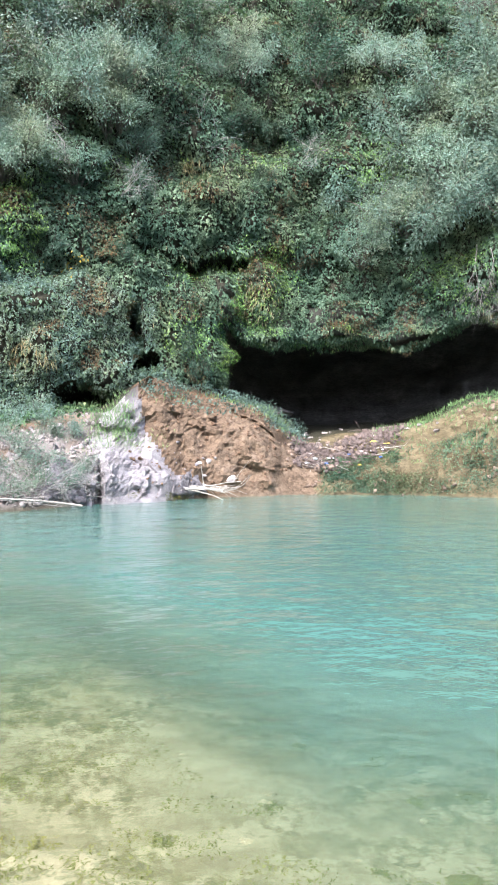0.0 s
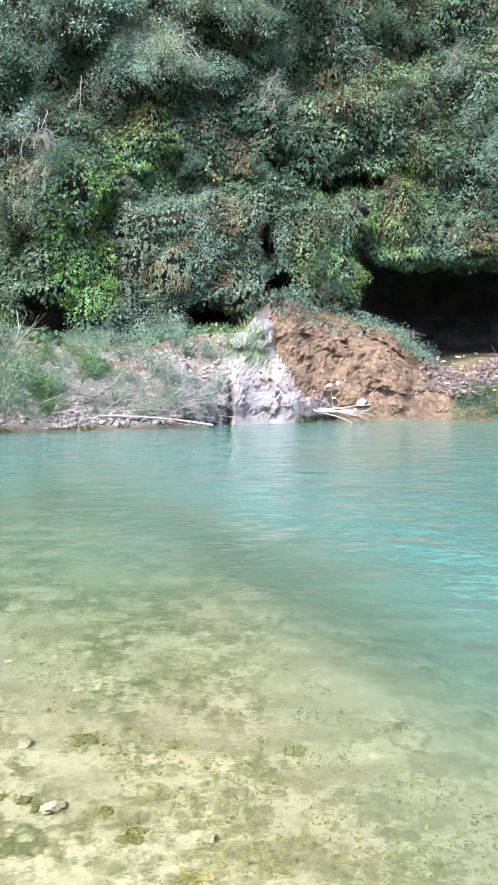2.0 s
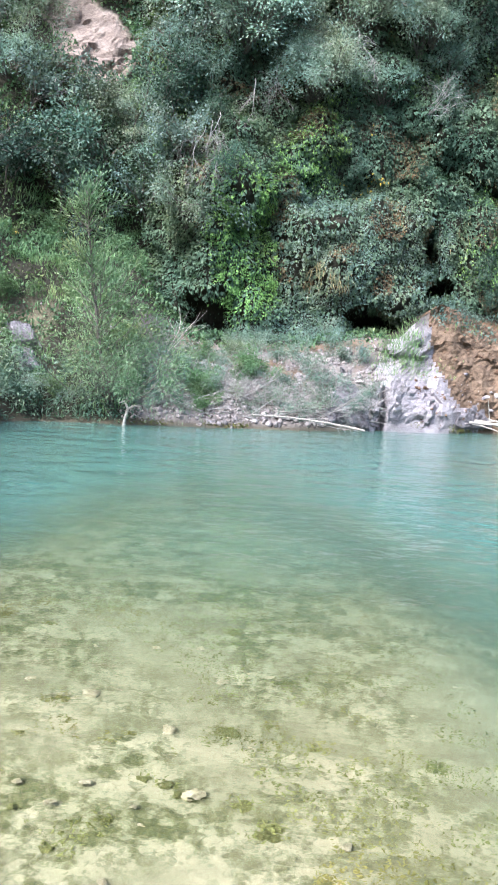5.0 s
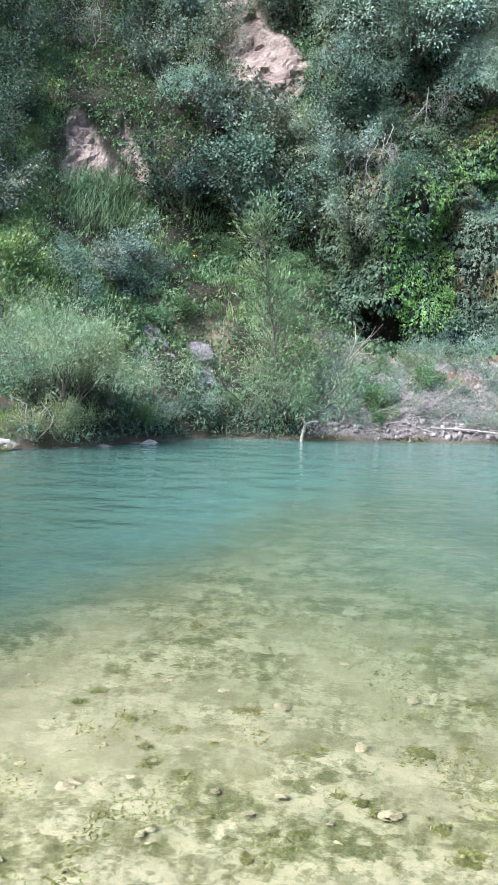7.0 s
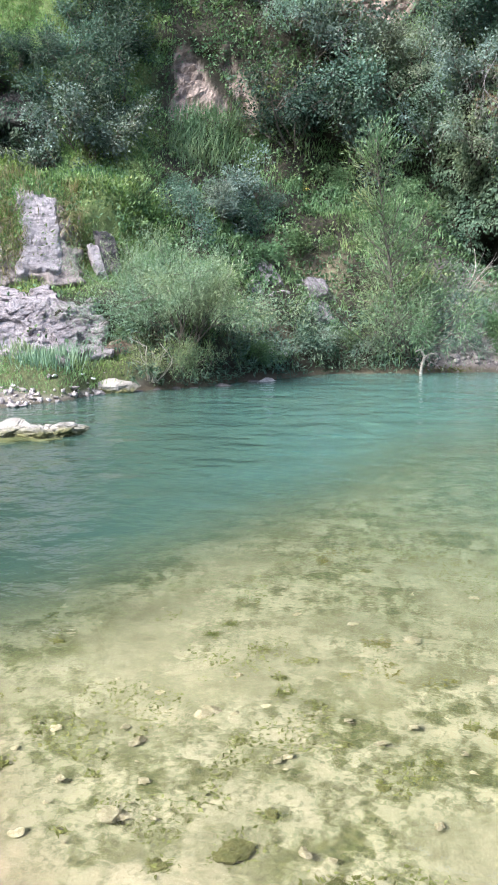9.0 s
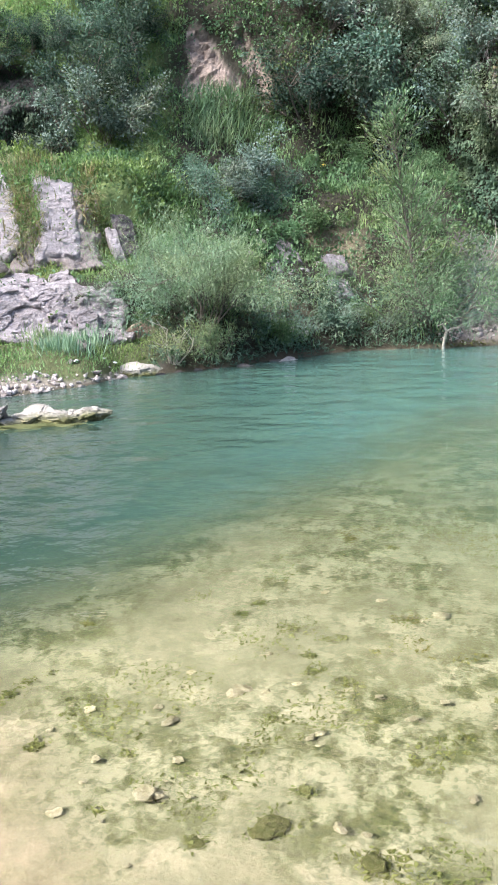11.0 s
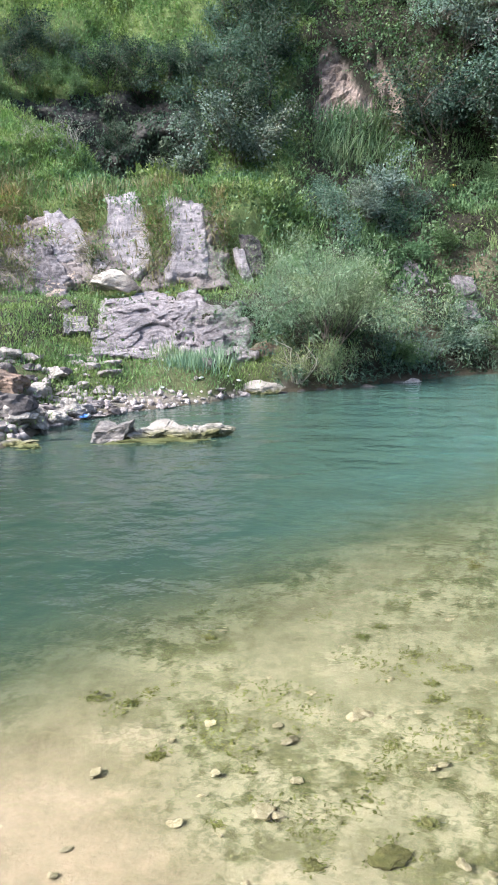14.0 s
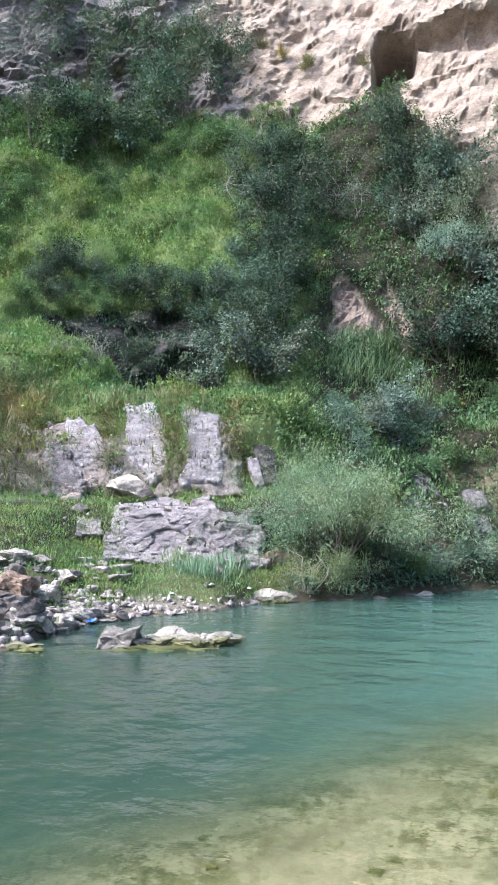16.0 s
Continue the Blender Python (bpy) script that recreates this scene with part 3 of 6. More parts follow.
def bed_height(az, r, rw):
    e = np.interp(az, EDGE_AZ, EDGE_R)
    d = 0.04 + 0.085 * np.minimum(r, e) + 1.5 * smooth(e - 0.5, e + 4.0, r)
    bank = np.maximum((rw - r) * 0.75, 0)
    return -np.minimum(d, bank)


cols = np.concatenate([np.arange(-60, -22, 2.0), np.arange(-22, 66, 0.2), np.arange(66, 300.1, 3.0)])
segs = [14, 16, 10, 10, 12, 20, 20, 24, 46]
rows_v = np.concatenate([np.linspace(k, k + 1, n, endpoint=False) for k, n in enumerate(segs)] + [[9.0]])
nc, nr = len(cols), len(rows_v)
A, V = np.meshgrid(cols, rows_v)
front = face(A.ravel(), V.ravel()).reshape(nr, nc, 3)
# crown of the cliff and the land beyond it
top = front[-1]
back = [top * s + [0, 0, h] for s, h in ((1.12, 5), (1.35, 8), (3.0, 12), (12.0, 40), (60.0, 120))]
# bed
frac = np.concatenate([np.linspace(0.0, 0.35, 26, endpoint=False), np.linspace(0.35, 1.0, 20, endpoint=False)])
r_w = np.hypot(front[0, :, 0], front[0, :, 1])
bed = []
for s in frac:
    r = np.maximum(s * r_w, 0.01)
    z = bed_height(cols, r, r_w)
    a = np.radians(cols)
    p = np.stack([-r * np.sin(a), r * np.cos(a), z], 1)
    p[:, 2] += 0.035 * fbm(p, 0.9, 3) * np.minimum(1, s * 12)
    bed.append(p)
sheet = np.concatenate([np.array(bed), front, np.array(back)])
n_r = len(sheet)
grid = np.arange(n_r * nc).reshape(n_r, nc)
quads = np.stack([grid[:-1, :-1], grid[:-1, 1:], grid[1:, 1:], grid[1:, :-1]], -1).reshape(-1, 4)[:, ::-1]
me = mesh_of("ground", sheet.reshape(-1, 3), quads, True)
me.materials.append(GROUND)
me.materials.append(BED)
row_of = np.repeat(np.arange(n_r - 1), nc - 1)
# soil colours by place
flat = sheet.reshape(-1, 3)
az_of, z_of = np.tile(cols, n_r), flat[:, 2]
v_of = np.repeat(np.concatenate([np.full(len(frac), -1.0), rows_v, np.full(len(back), 10.0)]), nc)
patch = fbm(flat, 1.1, 3, 2.0)


def blend(base, colour, w):
    return base * (1 - w[:, None]) + np.array(colour) * w[:, None]


soil = np.tile(np.array([0.034, 0.032, 0.022]), (len(flat), 1))
soil = blend(soil, (0.085, 0.085, 0.075), smooth(3.0, 3.3, v_of) * (1 - smooth(5.0, 5.4, v_of)) * box(az_of, -25, 1.5, 1))
soil = blend(soil, (0.125, 0.108, 0.06), box(v_of, -1.5, 2.2, 0.3) * box(az_of, -25, 0.5, 1))
soil = blend(soil, (0.22, 0.13, 0.08), box(v_of, 0.4, 2.4, 0.3) * box(az_of + patch, -1.0, 6.9, 0.5))
soil = blend(soil, (0.26, 0.24, 0.245), box(v_of, -1, 1.9, 0.3) * box(az_of + patch * 0.6, 5.6, 9.2, 0.5))
soil = blend(soil, (0.205, 0.178, 0.166), box(v_of, -1, 2.3, 0.3) * box(az_of + patch, 9.6, 24.5, 0.8))
soil = blend(soil, (0.17, 0.12, 0.085), box(v_of, 1.3, 2.4, 0.2) * box(az_of, 10, 22, 1) * smooth(0.0, 0.5, patch))
soil = blend(soil, (0.27, 0.24, 0.20), box(v_of, -1, 0.9, 0.3) * box(az_of, 42, 80, 1))
shale = box(az_of + 1.5 * patch + 0.8 * fbm(flat, 0.4, 2, 19.0) - 0.6 * (z_of - 16.4), 44.6, 90, 0.5) * smooth(16.0, 16.8, z_of)
bare_w = bare_rock(az_of, z_of, flat) * (v_of > 4) * (v_of < 9.9)
soil = blend(soil, (0.34, 0.28, 0.235), bare_w * (1 - shale))
soil = blend(soil, (0.25, 0.2, 0.17), bare_w * box(z_of, 6, 9.9, 0.3) * (1 - shale))
soil = blend(soil, (0.16, 0.14, 0.135), shale * (v_of < 9.9))
soil = blend(soil, (0.26, 0.22, 0.21), box(v_of, 3.9, 5.2, 0.2) * box(az_of, 43, 70, 1) * smooth(-0.2, 0.2, patch))
# the hollow under the bushes: its shade is put into the soil colour
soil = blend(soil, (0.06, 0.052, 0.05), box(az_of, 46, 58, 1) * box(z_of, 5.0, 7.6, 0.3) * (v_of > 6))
soil = blend(soil, (0.12, 0.16, 0.06), box(az_of, 41, 80, 1) * smooth(3.6, 4.2, v_of) * (1 - smooth(15.5, 16.2, z_of)) * (1 - bare_w))
soil = blend(soil, (0.085, 0.095, 0.045), box(az_of, 42, 80, 1) * box(v_of + 0.15 * patch, 0.25, 2.2, 0.1))
# on the bed the value says how much weed grows there: little on the sandy shallows
r_of = np.hypot(flat[:, 0], flat[:, 1])
weedy = 1 - 0.9 * smooth(-0.7, 1.1, np.interp(az_of, [-60, 10, 30, 40, 46, 48.5, 50.6, 55, 60, 70, 150, 240, 300], [2.2, 1.9, 2.7, 3.0, 3.1, 3.4, 3.9, 4.4, 4.7, 5.0, 4.0, 4.0, 2.2]) - r_of + 0.55 * fbm(flat, 0.7, 3, 61.0))
weedy = weedy * (0.82 + 0.18 * smooth(4, 22, az_of))
soil = np.where((v_of < -0.5)[:, None], weedy[:, None], soil)
soil = blend(soil, (0.12, 0.105, 0.07), box(az_of, 29.5, 37, 0.8) * box(v_of, 0.8, 2.6, 0.3) * smooth(-0.3, 0.2, patch))
soil = blend(soil, (0.10, 0.085, 0.06), box(v_of, -1.5, 0.12, 0.1) * (v_of > -0.5))
me.materials.append(CLIFF)
me.materials.append(SHALE)
me.materials.append(SHADED_ROCK)
me.materials.append(EARTH)
me.materials.append(CLAY)
me.materials.append(SCAR)
me.materials.append(LILAC)
kind_of = np.where(row_of < len(frac), 1, 0)
corner = quads[:, 0]
kind_of = np.where((bare_w[corner] > 0.5) & (row_of >= len(frac)), 2, kind_of)
kind_of = np.where((kind_of == 2) & ((z_of[corner] < 9.5) | ((az_of[corner] < 33) & (z_of[corner] < 13.5))), 7, kind_of)
kind_of = np.where((shale[corner] > 0.5) & (v_of[corner] > 6), 3, kind_of)
az_c, v_c, z_c, n_c = az_of[corner], v_of[corner], z_of[corner], patch[corner]
kind_of = np.where((az_c + 0.8 * n_c > -4.4) & (az_c + 0.8 * n_c < 6.6) & (v_c > 0.05) & (v_c < 2.3), 5, kind_of)
lilac = (az_c + 0.5 * n_c > 3.1 + 1.75 * z_c) & (az_c + 0.4 * n_c < 10.9 - 0.8 * z_c) & (v_c > 0.0) & (v_c < 2.2)
kind_of = np.where(lilac, 8, kind_of)
kind_of = np.where((az_c + 0.8 * n_c <= -4.4) & (az_c > -40) & (v_c >= 0.0) & (v_c < 2.4), 6, kind_of)
# the hollow also gets the darkened rock, standing for the shade there
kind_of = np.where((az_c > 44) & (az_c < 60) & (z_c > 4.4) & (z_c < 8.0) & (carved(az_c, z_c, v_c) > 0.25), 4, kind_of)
# the back of the cave takes the darkened rock, its shade in the colour
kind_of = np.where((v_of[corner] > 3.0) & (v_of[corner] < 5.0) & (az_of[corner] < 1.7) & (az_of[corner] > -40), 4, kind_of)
me.polygons.foreach_set("use_smooth", ~np.isin(kind_of, (2, 3, 5, 7, 8)))
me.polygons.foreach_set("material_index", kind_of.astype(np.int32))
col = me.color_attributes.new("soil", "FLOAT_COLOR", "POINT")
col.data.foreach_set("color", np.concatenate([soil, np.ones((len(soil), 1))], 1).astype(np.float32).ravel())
tagged(new("ground", me), "earth and rock of a river gorge with a silty bed", "ground", kind="structure")

# water
wr = np.concatenate([np.linspace(0.02, 0.4, 36, endpoint=False), np.linspace(0.4, 1.0, 30)])
wa = np.arange(-60, 300.1, 1.0)
rwi = np.interp(wa, cols, r_w)
W = np.array([np.stack([-(rwi * s + 0.25 * s) * np.sin(np.radians(wa)), (rwi * s + 0.25 * s) * np.cos(np.radians(wa)), np.zeros(len(wa))], 1) for s in wr])
wg = np.arange(W.shape[0] * W.shape[1]).reshape(W.shape[:2])
wq = np.stack([wg[:-1, :-1], wg[:-1, 1:], wg[1:, 1:], wg[1:, :-1]], -1).reshape(-1, 4)[:, ::-1]
wm = mesh_of("water", W.reshape(-1, 3), wq, True)
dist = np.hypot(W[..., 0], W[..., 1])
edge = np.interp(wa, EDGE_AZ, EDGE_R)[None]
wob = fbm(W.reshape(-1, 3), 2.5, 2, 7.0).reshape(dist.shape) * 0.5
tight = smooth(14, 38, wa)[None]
# haze clouds the sheet by distance alone: long view paths put into its mix
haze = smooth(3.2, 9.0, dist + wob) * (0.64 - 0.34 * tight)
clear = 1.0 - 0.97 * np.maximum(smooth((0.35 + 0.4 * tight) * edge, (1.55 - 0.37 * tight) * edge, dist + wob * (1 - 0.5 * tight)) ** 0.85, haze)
# share of dark teal, by bearing and distance
teal_share = smooth(17, 55, wa[None] - 8 * smooth(8, 20, dist) + 4 * wob) * (1 - smooth(90, 130, wa))[None] * np.ones_like(dist)
att = wm.attributes.new("dark_teal", "FLOAT", "POINT")
att.data.foreach_set("value", teal_share.astype(np.float32).ravel())
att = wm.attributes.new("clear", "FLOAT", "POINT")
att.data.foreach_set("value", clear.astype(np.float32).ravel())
wm.materials.append(WATER)
water = tagged(new("water", wm), "clear shallow water turning milky turquoise where it deepens and farther out", "water", kind="structure")
water.visible_shadow = False

# ---- leaves over the face ----
tri_a = front[:-1, :-1]
ex, ey = front[:-1, 1:] - tri_a, front[1:, :-1] - tri_a
cell_n = -np.cross(ex, ey)
cell_area = np.linalg.norm(cell_n, axis=2)
cell_n = cell_n / (cell_area[..., None] + 1e-9)
cell_az = (A[:-1, :-1] + A[1:, 1:]) / 2
cell_v = (V[:-1, :-1] + V[1:, 1:]) / 2
cell_z = tri_a[..., 2]
cell_p = tri_a.reshape(-1, 3)
near = box(cell_az, -21, 64, 0.5)


def scatter(weight, per_m2):
    """Random points on the face, as dense as weight (0 to 1) says; with normals."""
    w = (weight * near * cell_area).ravel() * per_m2
    n = rng.poisson(w)
    c = np.repeat(np.arange(len(w)), n)
    uv = rng.random((len(c), 2))
    i, j = np.unravel_index(c, cell_area.shape)
    return tri_a[i, j] + ex[i, j] * uv[:, :1] + ey[i, j] * uv[:, 1:], cell_n[i, j]


def noise_of(size, seed):
    return fbm(cell_p, size, 3, seed).reshape(cell_area.shape)



hollow = np.clip(carved(cell_az.ravel(), cell_z.ravel(), cell_v.ravel()).reshape(cell_area.shape), 0, 1)
hollow = smooth(0.25, 0.8, hollow)
bare = bare_rock(cell_az.ravel(), cell_z.ravel(), cell_p).reshape(cell_area.shape) * (cell_v > 4)
shale_w = box(cell_az - 0.6 * (cell_z - 16.4), 44.6, 90, 0.5) * smooth(16.0, 16.8, cell_z)


def foliage(name, weight, per_m2, size, aspect, mat, label, category, bulge=0.3, hang=1.0, up=0.8, wild=0.45):
    """Leaves in lumpy masses over the face. hang: how far they point down; up: how far their blades face the sky."""
    p, n = scatter(weight, per_m2)
    k = len(p)
    lump = np.maximum(fbm(p, 0.7, 2, 13.0), 0) * bulge * 1.3 + bulge * 0.45 * rng.random(k) ** 1.5
    along = n * 0.7 + rng.normal(0, wild, (k, 3)) + [0, 0, -hang]
    facing = n * 0.7 + [0, 0, up] + rng.normal(0, wild, (k, 3))
    s = rng.uniform(size[0], size[1], k)
    ob = piece(name, leaf_mesh(name, p + n * lump[:, None], along, facing, s, s * aspect), mat)
    return tagged(ob, label, category, kind="stuff")


def blades(name, weight, per_m2, size, width, mat, label, category, lean=0.35, tuft=0.12):
    """Grass: upright blades in tufts, each a narrow leaf that leans out."""
    p, n = scatter(weight, per_m2)
    p = np.repeat(p, 5, 0) + rng.normal(0, tuft, (len(p) * 5, 3)) * [1, 1, 0.25]
    n = np.repeat(n, 5, 0)
    k = len(p)
    along = n * 0.35 + rng.normal(0, lean, (k, 3)) + [0, 0, 1]
    s = rng.uniform(size[0], size[1], k) * (0.8 + 0.4 * value_noise(p / 0.9))
    ob = piece(name, leaf_mesh(name, p - [0, 0, 0.03], along, n + rng.normal(0, 0.5, (k, 3)), s, np.full(k, width), 0.1), mat)
    return tagged(ob, label, category, kind="stuff")


# ---- creepers on the overhanging wall ----
wall = smooth(4.93, 5.03, cell_v)
wall = np.maximum(wall, smooth(2.7, 3.0, cell_v) * box(cell_az, 1.7, 24, 0.3))
wall = wall * box(cell_az, -22, 26, 1.0) * (1 - 0.97 * hollow) * (1 - bare)
gaps = noise_of(0.8, 71.0)
n1, n2, n3 = noise_of(1.5, 3.0), noise_of(0.9, 8.0), noise_of(2.2, 21.0)
grey = box(cell_az + n1, 6.2, 16.5, 0.8) * box(cell_z + n1 * 0.6, 1.8, 6.2, 0.4)
fern = box(cell_az + 0.6 * n1, 16.6, 20.4, 0.5) * box(cell_z + 0.5 * n1, 3.0, 6.6, 0.4)
dead = smooth(0.42, 0.62, n2)
green_tone = smooth(0.1, 0.5, n3) * box(cell_z, 3, 11, 0.8)
foliage("ivy_foliage", wall * (1 - 0.97 * fern) * (1 - 0.6 * grey) * (1 - 0.6 * dead) * (0.5 + 0.5 * smooth(-0.35, 0.1, gaps)) * (1 - 0.55 * smooth(9.0, 11.0, cell_z)), 950, (0.036, 0.082), 0.62, IVY,
        "dark green ivy in thick mats on the cliff", "ivy")
foliage("creeper_foliage", wall * grey * (1 - 0.5 * dead) * (0.5 + 0.5 * smooth(-0.4, 0.05, gaps)), 1250, (0.032, 0.068), 0.6, GREY_IVY, "grey-green creeper with small hanging leaves on the cliff", "creeper", 0.22, 1.3, 0.6)
foliage("fern_foliage", wall * np.maximum(fern * 0.9, 0.4 * green_tone * (1 - grey)) * (0.6 + 0.4 * smooth(-0.3, 0.1, gaps)), 1150, (0.045, 0.1), 0.42, FERN, "bright yellow-green ferns drooping from the cliff", "fern", 0.4, 0.9)
foliage("withered_foliage", wall * dead * (1 - fern), 800, (0.04, 0.09), 0.5, DEAD_LEAF, "brown withered creeper leaves on the cliff", "dead leaves", 0.28)
foliage("yellowed_foliage", wall * box(cell_az, 9.5, 12.5, 0.5) * box(cell_z, 6.2, 8.2, 0.3) * smooth(0.3, 0.5, noise_of(0.5, 5.0)), 90, (0.07, 0.14), 0.5, YELLOW_LEAF,
        "yellow and orange leaves among the creeper", "dead leaves", 0.35)
tuft_w = np.maximum(box(cell_az, 2.3, 4.2, 0.3) * box(cell_z, 9.2, 10.4, 0.3), box(cell_az, 12.0, 14.2, 0.3) * box(cell_z, 3.6, 4.2, 0.2))
tuft_w = np.maximum(tuft_w, box(cell_az, -1.5, 0.6, 0.3) * box(cell_z, 5.3, 6.4, 0.3))
foliage("hanging_grass", wall * np.clip(tuft_w + 0.12 * smooth(0.3, 0.5, noise_of(1.0, 44.0)) * (cell_az < 6), 0, 1), 170, (0.2, 0.4), 0.04, DRY_GRASS, "yellowish grass hanging in tufts from the cliff", "grass", 0.3, 1.6)
foliage("cave_fringe", box(cell_v, 4.62, 5.06, 0.06) * box(cell_az, -22, 2, 0.5), 330, (0.06, 0.13), 0.5, IVY, "dark ivy hanging from the lip of the cave", "ivy", 0.2, 1.6)

foliage("trailing_grass", sum(box(cell_az + 0.2 * n2, a0, a1, 0.15) for a0, a1 in ((49.1, 50.1), (52.7, 53.8), (57.2, 60.6), (45.3, 46.4))) * box(cell_v, 4.1, 5.3, 0.2), 800, (0.22, 0.5), 0.035, DRY_GRASS, "dry straw-brown grass trailing between the rock slabs", "grass", 0.25, 0.7, 0.6, 0.5)
foliage("under_ivy", wall * (1 - 0.5 * grey), 170, (0.11, 0.19), 0.6, IVY, "old dark ivy leaves close to the cliff", "ivy", 0.1, 1.0, 0.6)
# darker leaves deepen the hollow: part of its shade is put into colour
foliage("hollow_creeper", hollow * box(cell_az, 44, 60, 1) * smooth(5, 6, cell_v) * (0.2 + 0.7 * smooth(0.0, 0.35, n2)), 520, (0.06, 0.14), 0.5, DARK_LEAF, "creeper with darkened leaves hanging in the rocky hollow", "creeper", 0.25, 1.3)

# ---- grass and herbs on the banks and slopes ----
slope = box(cell_az, 24.0, 64, 0.8) * (1 - hollow) * (1 - bare) * (1 - shale_w)
meadow = slope * box(cell_az + n1, 40.5, 66, 1.0) * smooth(3.6, 4.0, cell_v)
slabs_w = sum(box(cell_az + 0.25 * n2, a0, a1, 0.15) for a0, a1 in ((43.3, 44.9), (46.6, 48.8), (49.9, 52.3), (53.4, 55.1)))
rock_band = np.clip(slabs_w * box(cell_v + 0.15 * n2, 4.1, 5.0, 0.12) + box(cell_az + 0.4 * n2, 54.6, 60.5, 0.3) * box(cell_v + 0.15 * n2, 3.75, 4.5, 0.12), 0, 1)
dry = box(cell_az, 47, 64, 1) * box(cell_v, 4.2, 5.6, 0.3)
blades("meadow_grass", meadow * (1 - 0.85 * box(cell_az, 50, 66, 0.5) * box(cell_v, 3.2, 4.3, 0.1)) * (1 - 0.93 * rock_band) * (1 - 0.1 * dry) * box(cell_z, 1.2, 17, 0.6) * (0.35 + 0.65 * smooth(-0.3, 0.2, n2)), 60, (0.1, 0.32), 0.016, MEADOW, "long bright green grass on the steep slope", "grass")
foliage("meadow_turf", meadow * (1 - 0.6 * box(cell_az, 50, 66, 0.5) * box(cell_v, 3.2, 4.3, 0.1)) * (1 - 0.95 * rock_band) * box(cell_z, 1.6, 17, 0.6), 420, (0.06, 0.14), 0.14, MEADOW, "dense green undergrowth of the meadow slope", "grass", 0.18, -0.9, 0.8, 0.7)
foliage("meadow_herbs", meadow * (1 - 0.95 * rock_band) * box(cell_z, 2.5, 17, 0.6) * smooth(-0.3, 0.25, n2), 330, (0.05, 0.12), 0.45, MEADOW, "light green herbs in cushions on the meadow slope", "herbs", 0.4, -0.3, 1.1, 0.6)
blades("dry_meadow_grass", slope * dry * (1 - 0.7 * rock_band) * (0.12 + 0.5 * smooth(-0.1, 0.3, n2)) + 0.05 * meadow * smooth(0.2, 0.5, n1), 75, (0.25, 0.55), 0.018, DRY_GRASS, "straw-coloured grass among the rocks of the slope", "grass")
low = box(cell_az, 42.5, 64, 0.6) * np.maximum(box(cell_v + 0.15 * n2, 0.3, 1.95, 0.1), np.maximum(box(cell_v + 0.1 * n2, 3.3, 4.2, 0.1), 0.8 * box(cell_az, 52.5, 66, 0.4) * box(cell_v, 1.8, 4.1, 0.1)))
blades("shore_turf", low * (0.55 + 0.45 * smooth(-0.2, 0.2, n2)), 280, (0.05, 0.15), 0.016, MEADOW, "short green turf between the stones of the shore", "grass", 0.5)
blades("shore_sedge", box(cell_az, 45.4, 49.4, 0.4) * box(cell_v, 1.0, 1.75, 0.12), 130, (0.3, 0.55), 0.016, WILLOW, "tall pale green sedge below the rock ledge", "sedge", 0.3)
herb_w = (1 - 0.25 * box(cell_az, 29.5, 36.8, 0.6) * box(cell_v, 0.9, 2.4, 0.2)) * slope * (0.35 + 0.65 * smooth(-0.2, 0.4, n1)) * smooth(1.3, 1.8, cell_v) * (1 - 0.6 * rock_band) * (1 - 0.55 * dry) * (1 - 0.93 * box(cell_az, 43.2, 66, 0.4) * box(cell_v, 1.0, 4.2, 0.1))
foliage("herb_foliage", herb_w * (1 - 0.75 * box(cell_az, 43, 66, 2) * smooth(4.8, 5.8, cell_z)), 400, (0.05, 0.12), 0.6, HERB, "fresh green herbs and nettles covering the slope", "herbs", 0.32, -0.2, 1.1, 0.6)
blades("bank_grass", slope * box(cell_az, 24, 42, 1) * box(cell_v, 0.4, 5.0, 0.2) * smooth(-0.1, 0.3, n2), 60, (0.2, 0.45), 0.02, GRASS, "green grass in patches on the earthy bank", "grass")
blades("reed_bed", box(cell_az + 0.4 * n2, 35.6, 39.9, 0.4) * box(cell_z, 4.9, 6.7, 0.3) * (1 - bare), 60, (0.35, 0.8), 0.02, REED, "dense upright green reeds below the rock scar", "reeds", 0.4, 0.2)
foliage("bank_foliage", box(cell_az, 24.5, 43.2, 0.6) * box(cell_v, 0.0, 1.5, 0.04), 560, (0.06, 0.15), 0.28, BUSH, "dark fringe of ferns and leaves over the water's edge", "ferns", 0.5, 0.5, 0.9)
blades("mound_grass", np.clip(box(cell_az + 0.5 * n2, 7.2, 10.0, 0.4) * box(cell_v, 1.05, 2.2, 0.2) * (0.35 + 0.65 * smooth(-0.2, 0.2, n2)) + 0.45 * box(cell_az, -3, 6.5, 0.5) * box(cell_v, 1.85, 2.5, 0.12) * smooth(-0.2, 0.2, n2) + 0.5 * box(cell_az, 5.2, 9.5, 0.3) * box(cell_v, 1.0, 2.3, 0.2) * smooth(0.0, 0.4, n2), 0, 1), 130, (0.1, 0.26), 0.014, MEADOW,
       "short green grass on the crest of the earth mound", "grass", 0.5)
blades("cave_bank_grass", box(cell_az, -22, -8.0, 0.8) * box(cell_v, 0.9, 2.6, 0.2) * (0.35 + 0.65 * smooth(-0.2, 0.2, n2)), 60, (0.1, 0.26), 0.016, GRASS, "thin green grass on the clay bank before the cave", "grass", 0.5)
foliage("crest_herbs", box(cell_az, -3.0, 6.8, 0.4) * box(cell_v, 1.7, 2.6, 0.12), 260, (0.05, 0.12), 0.4, GREY_IVY, "low grey-green herbs on the crest of the mound", "herbs", 0.3, -0.2, 0.9, 0.7)
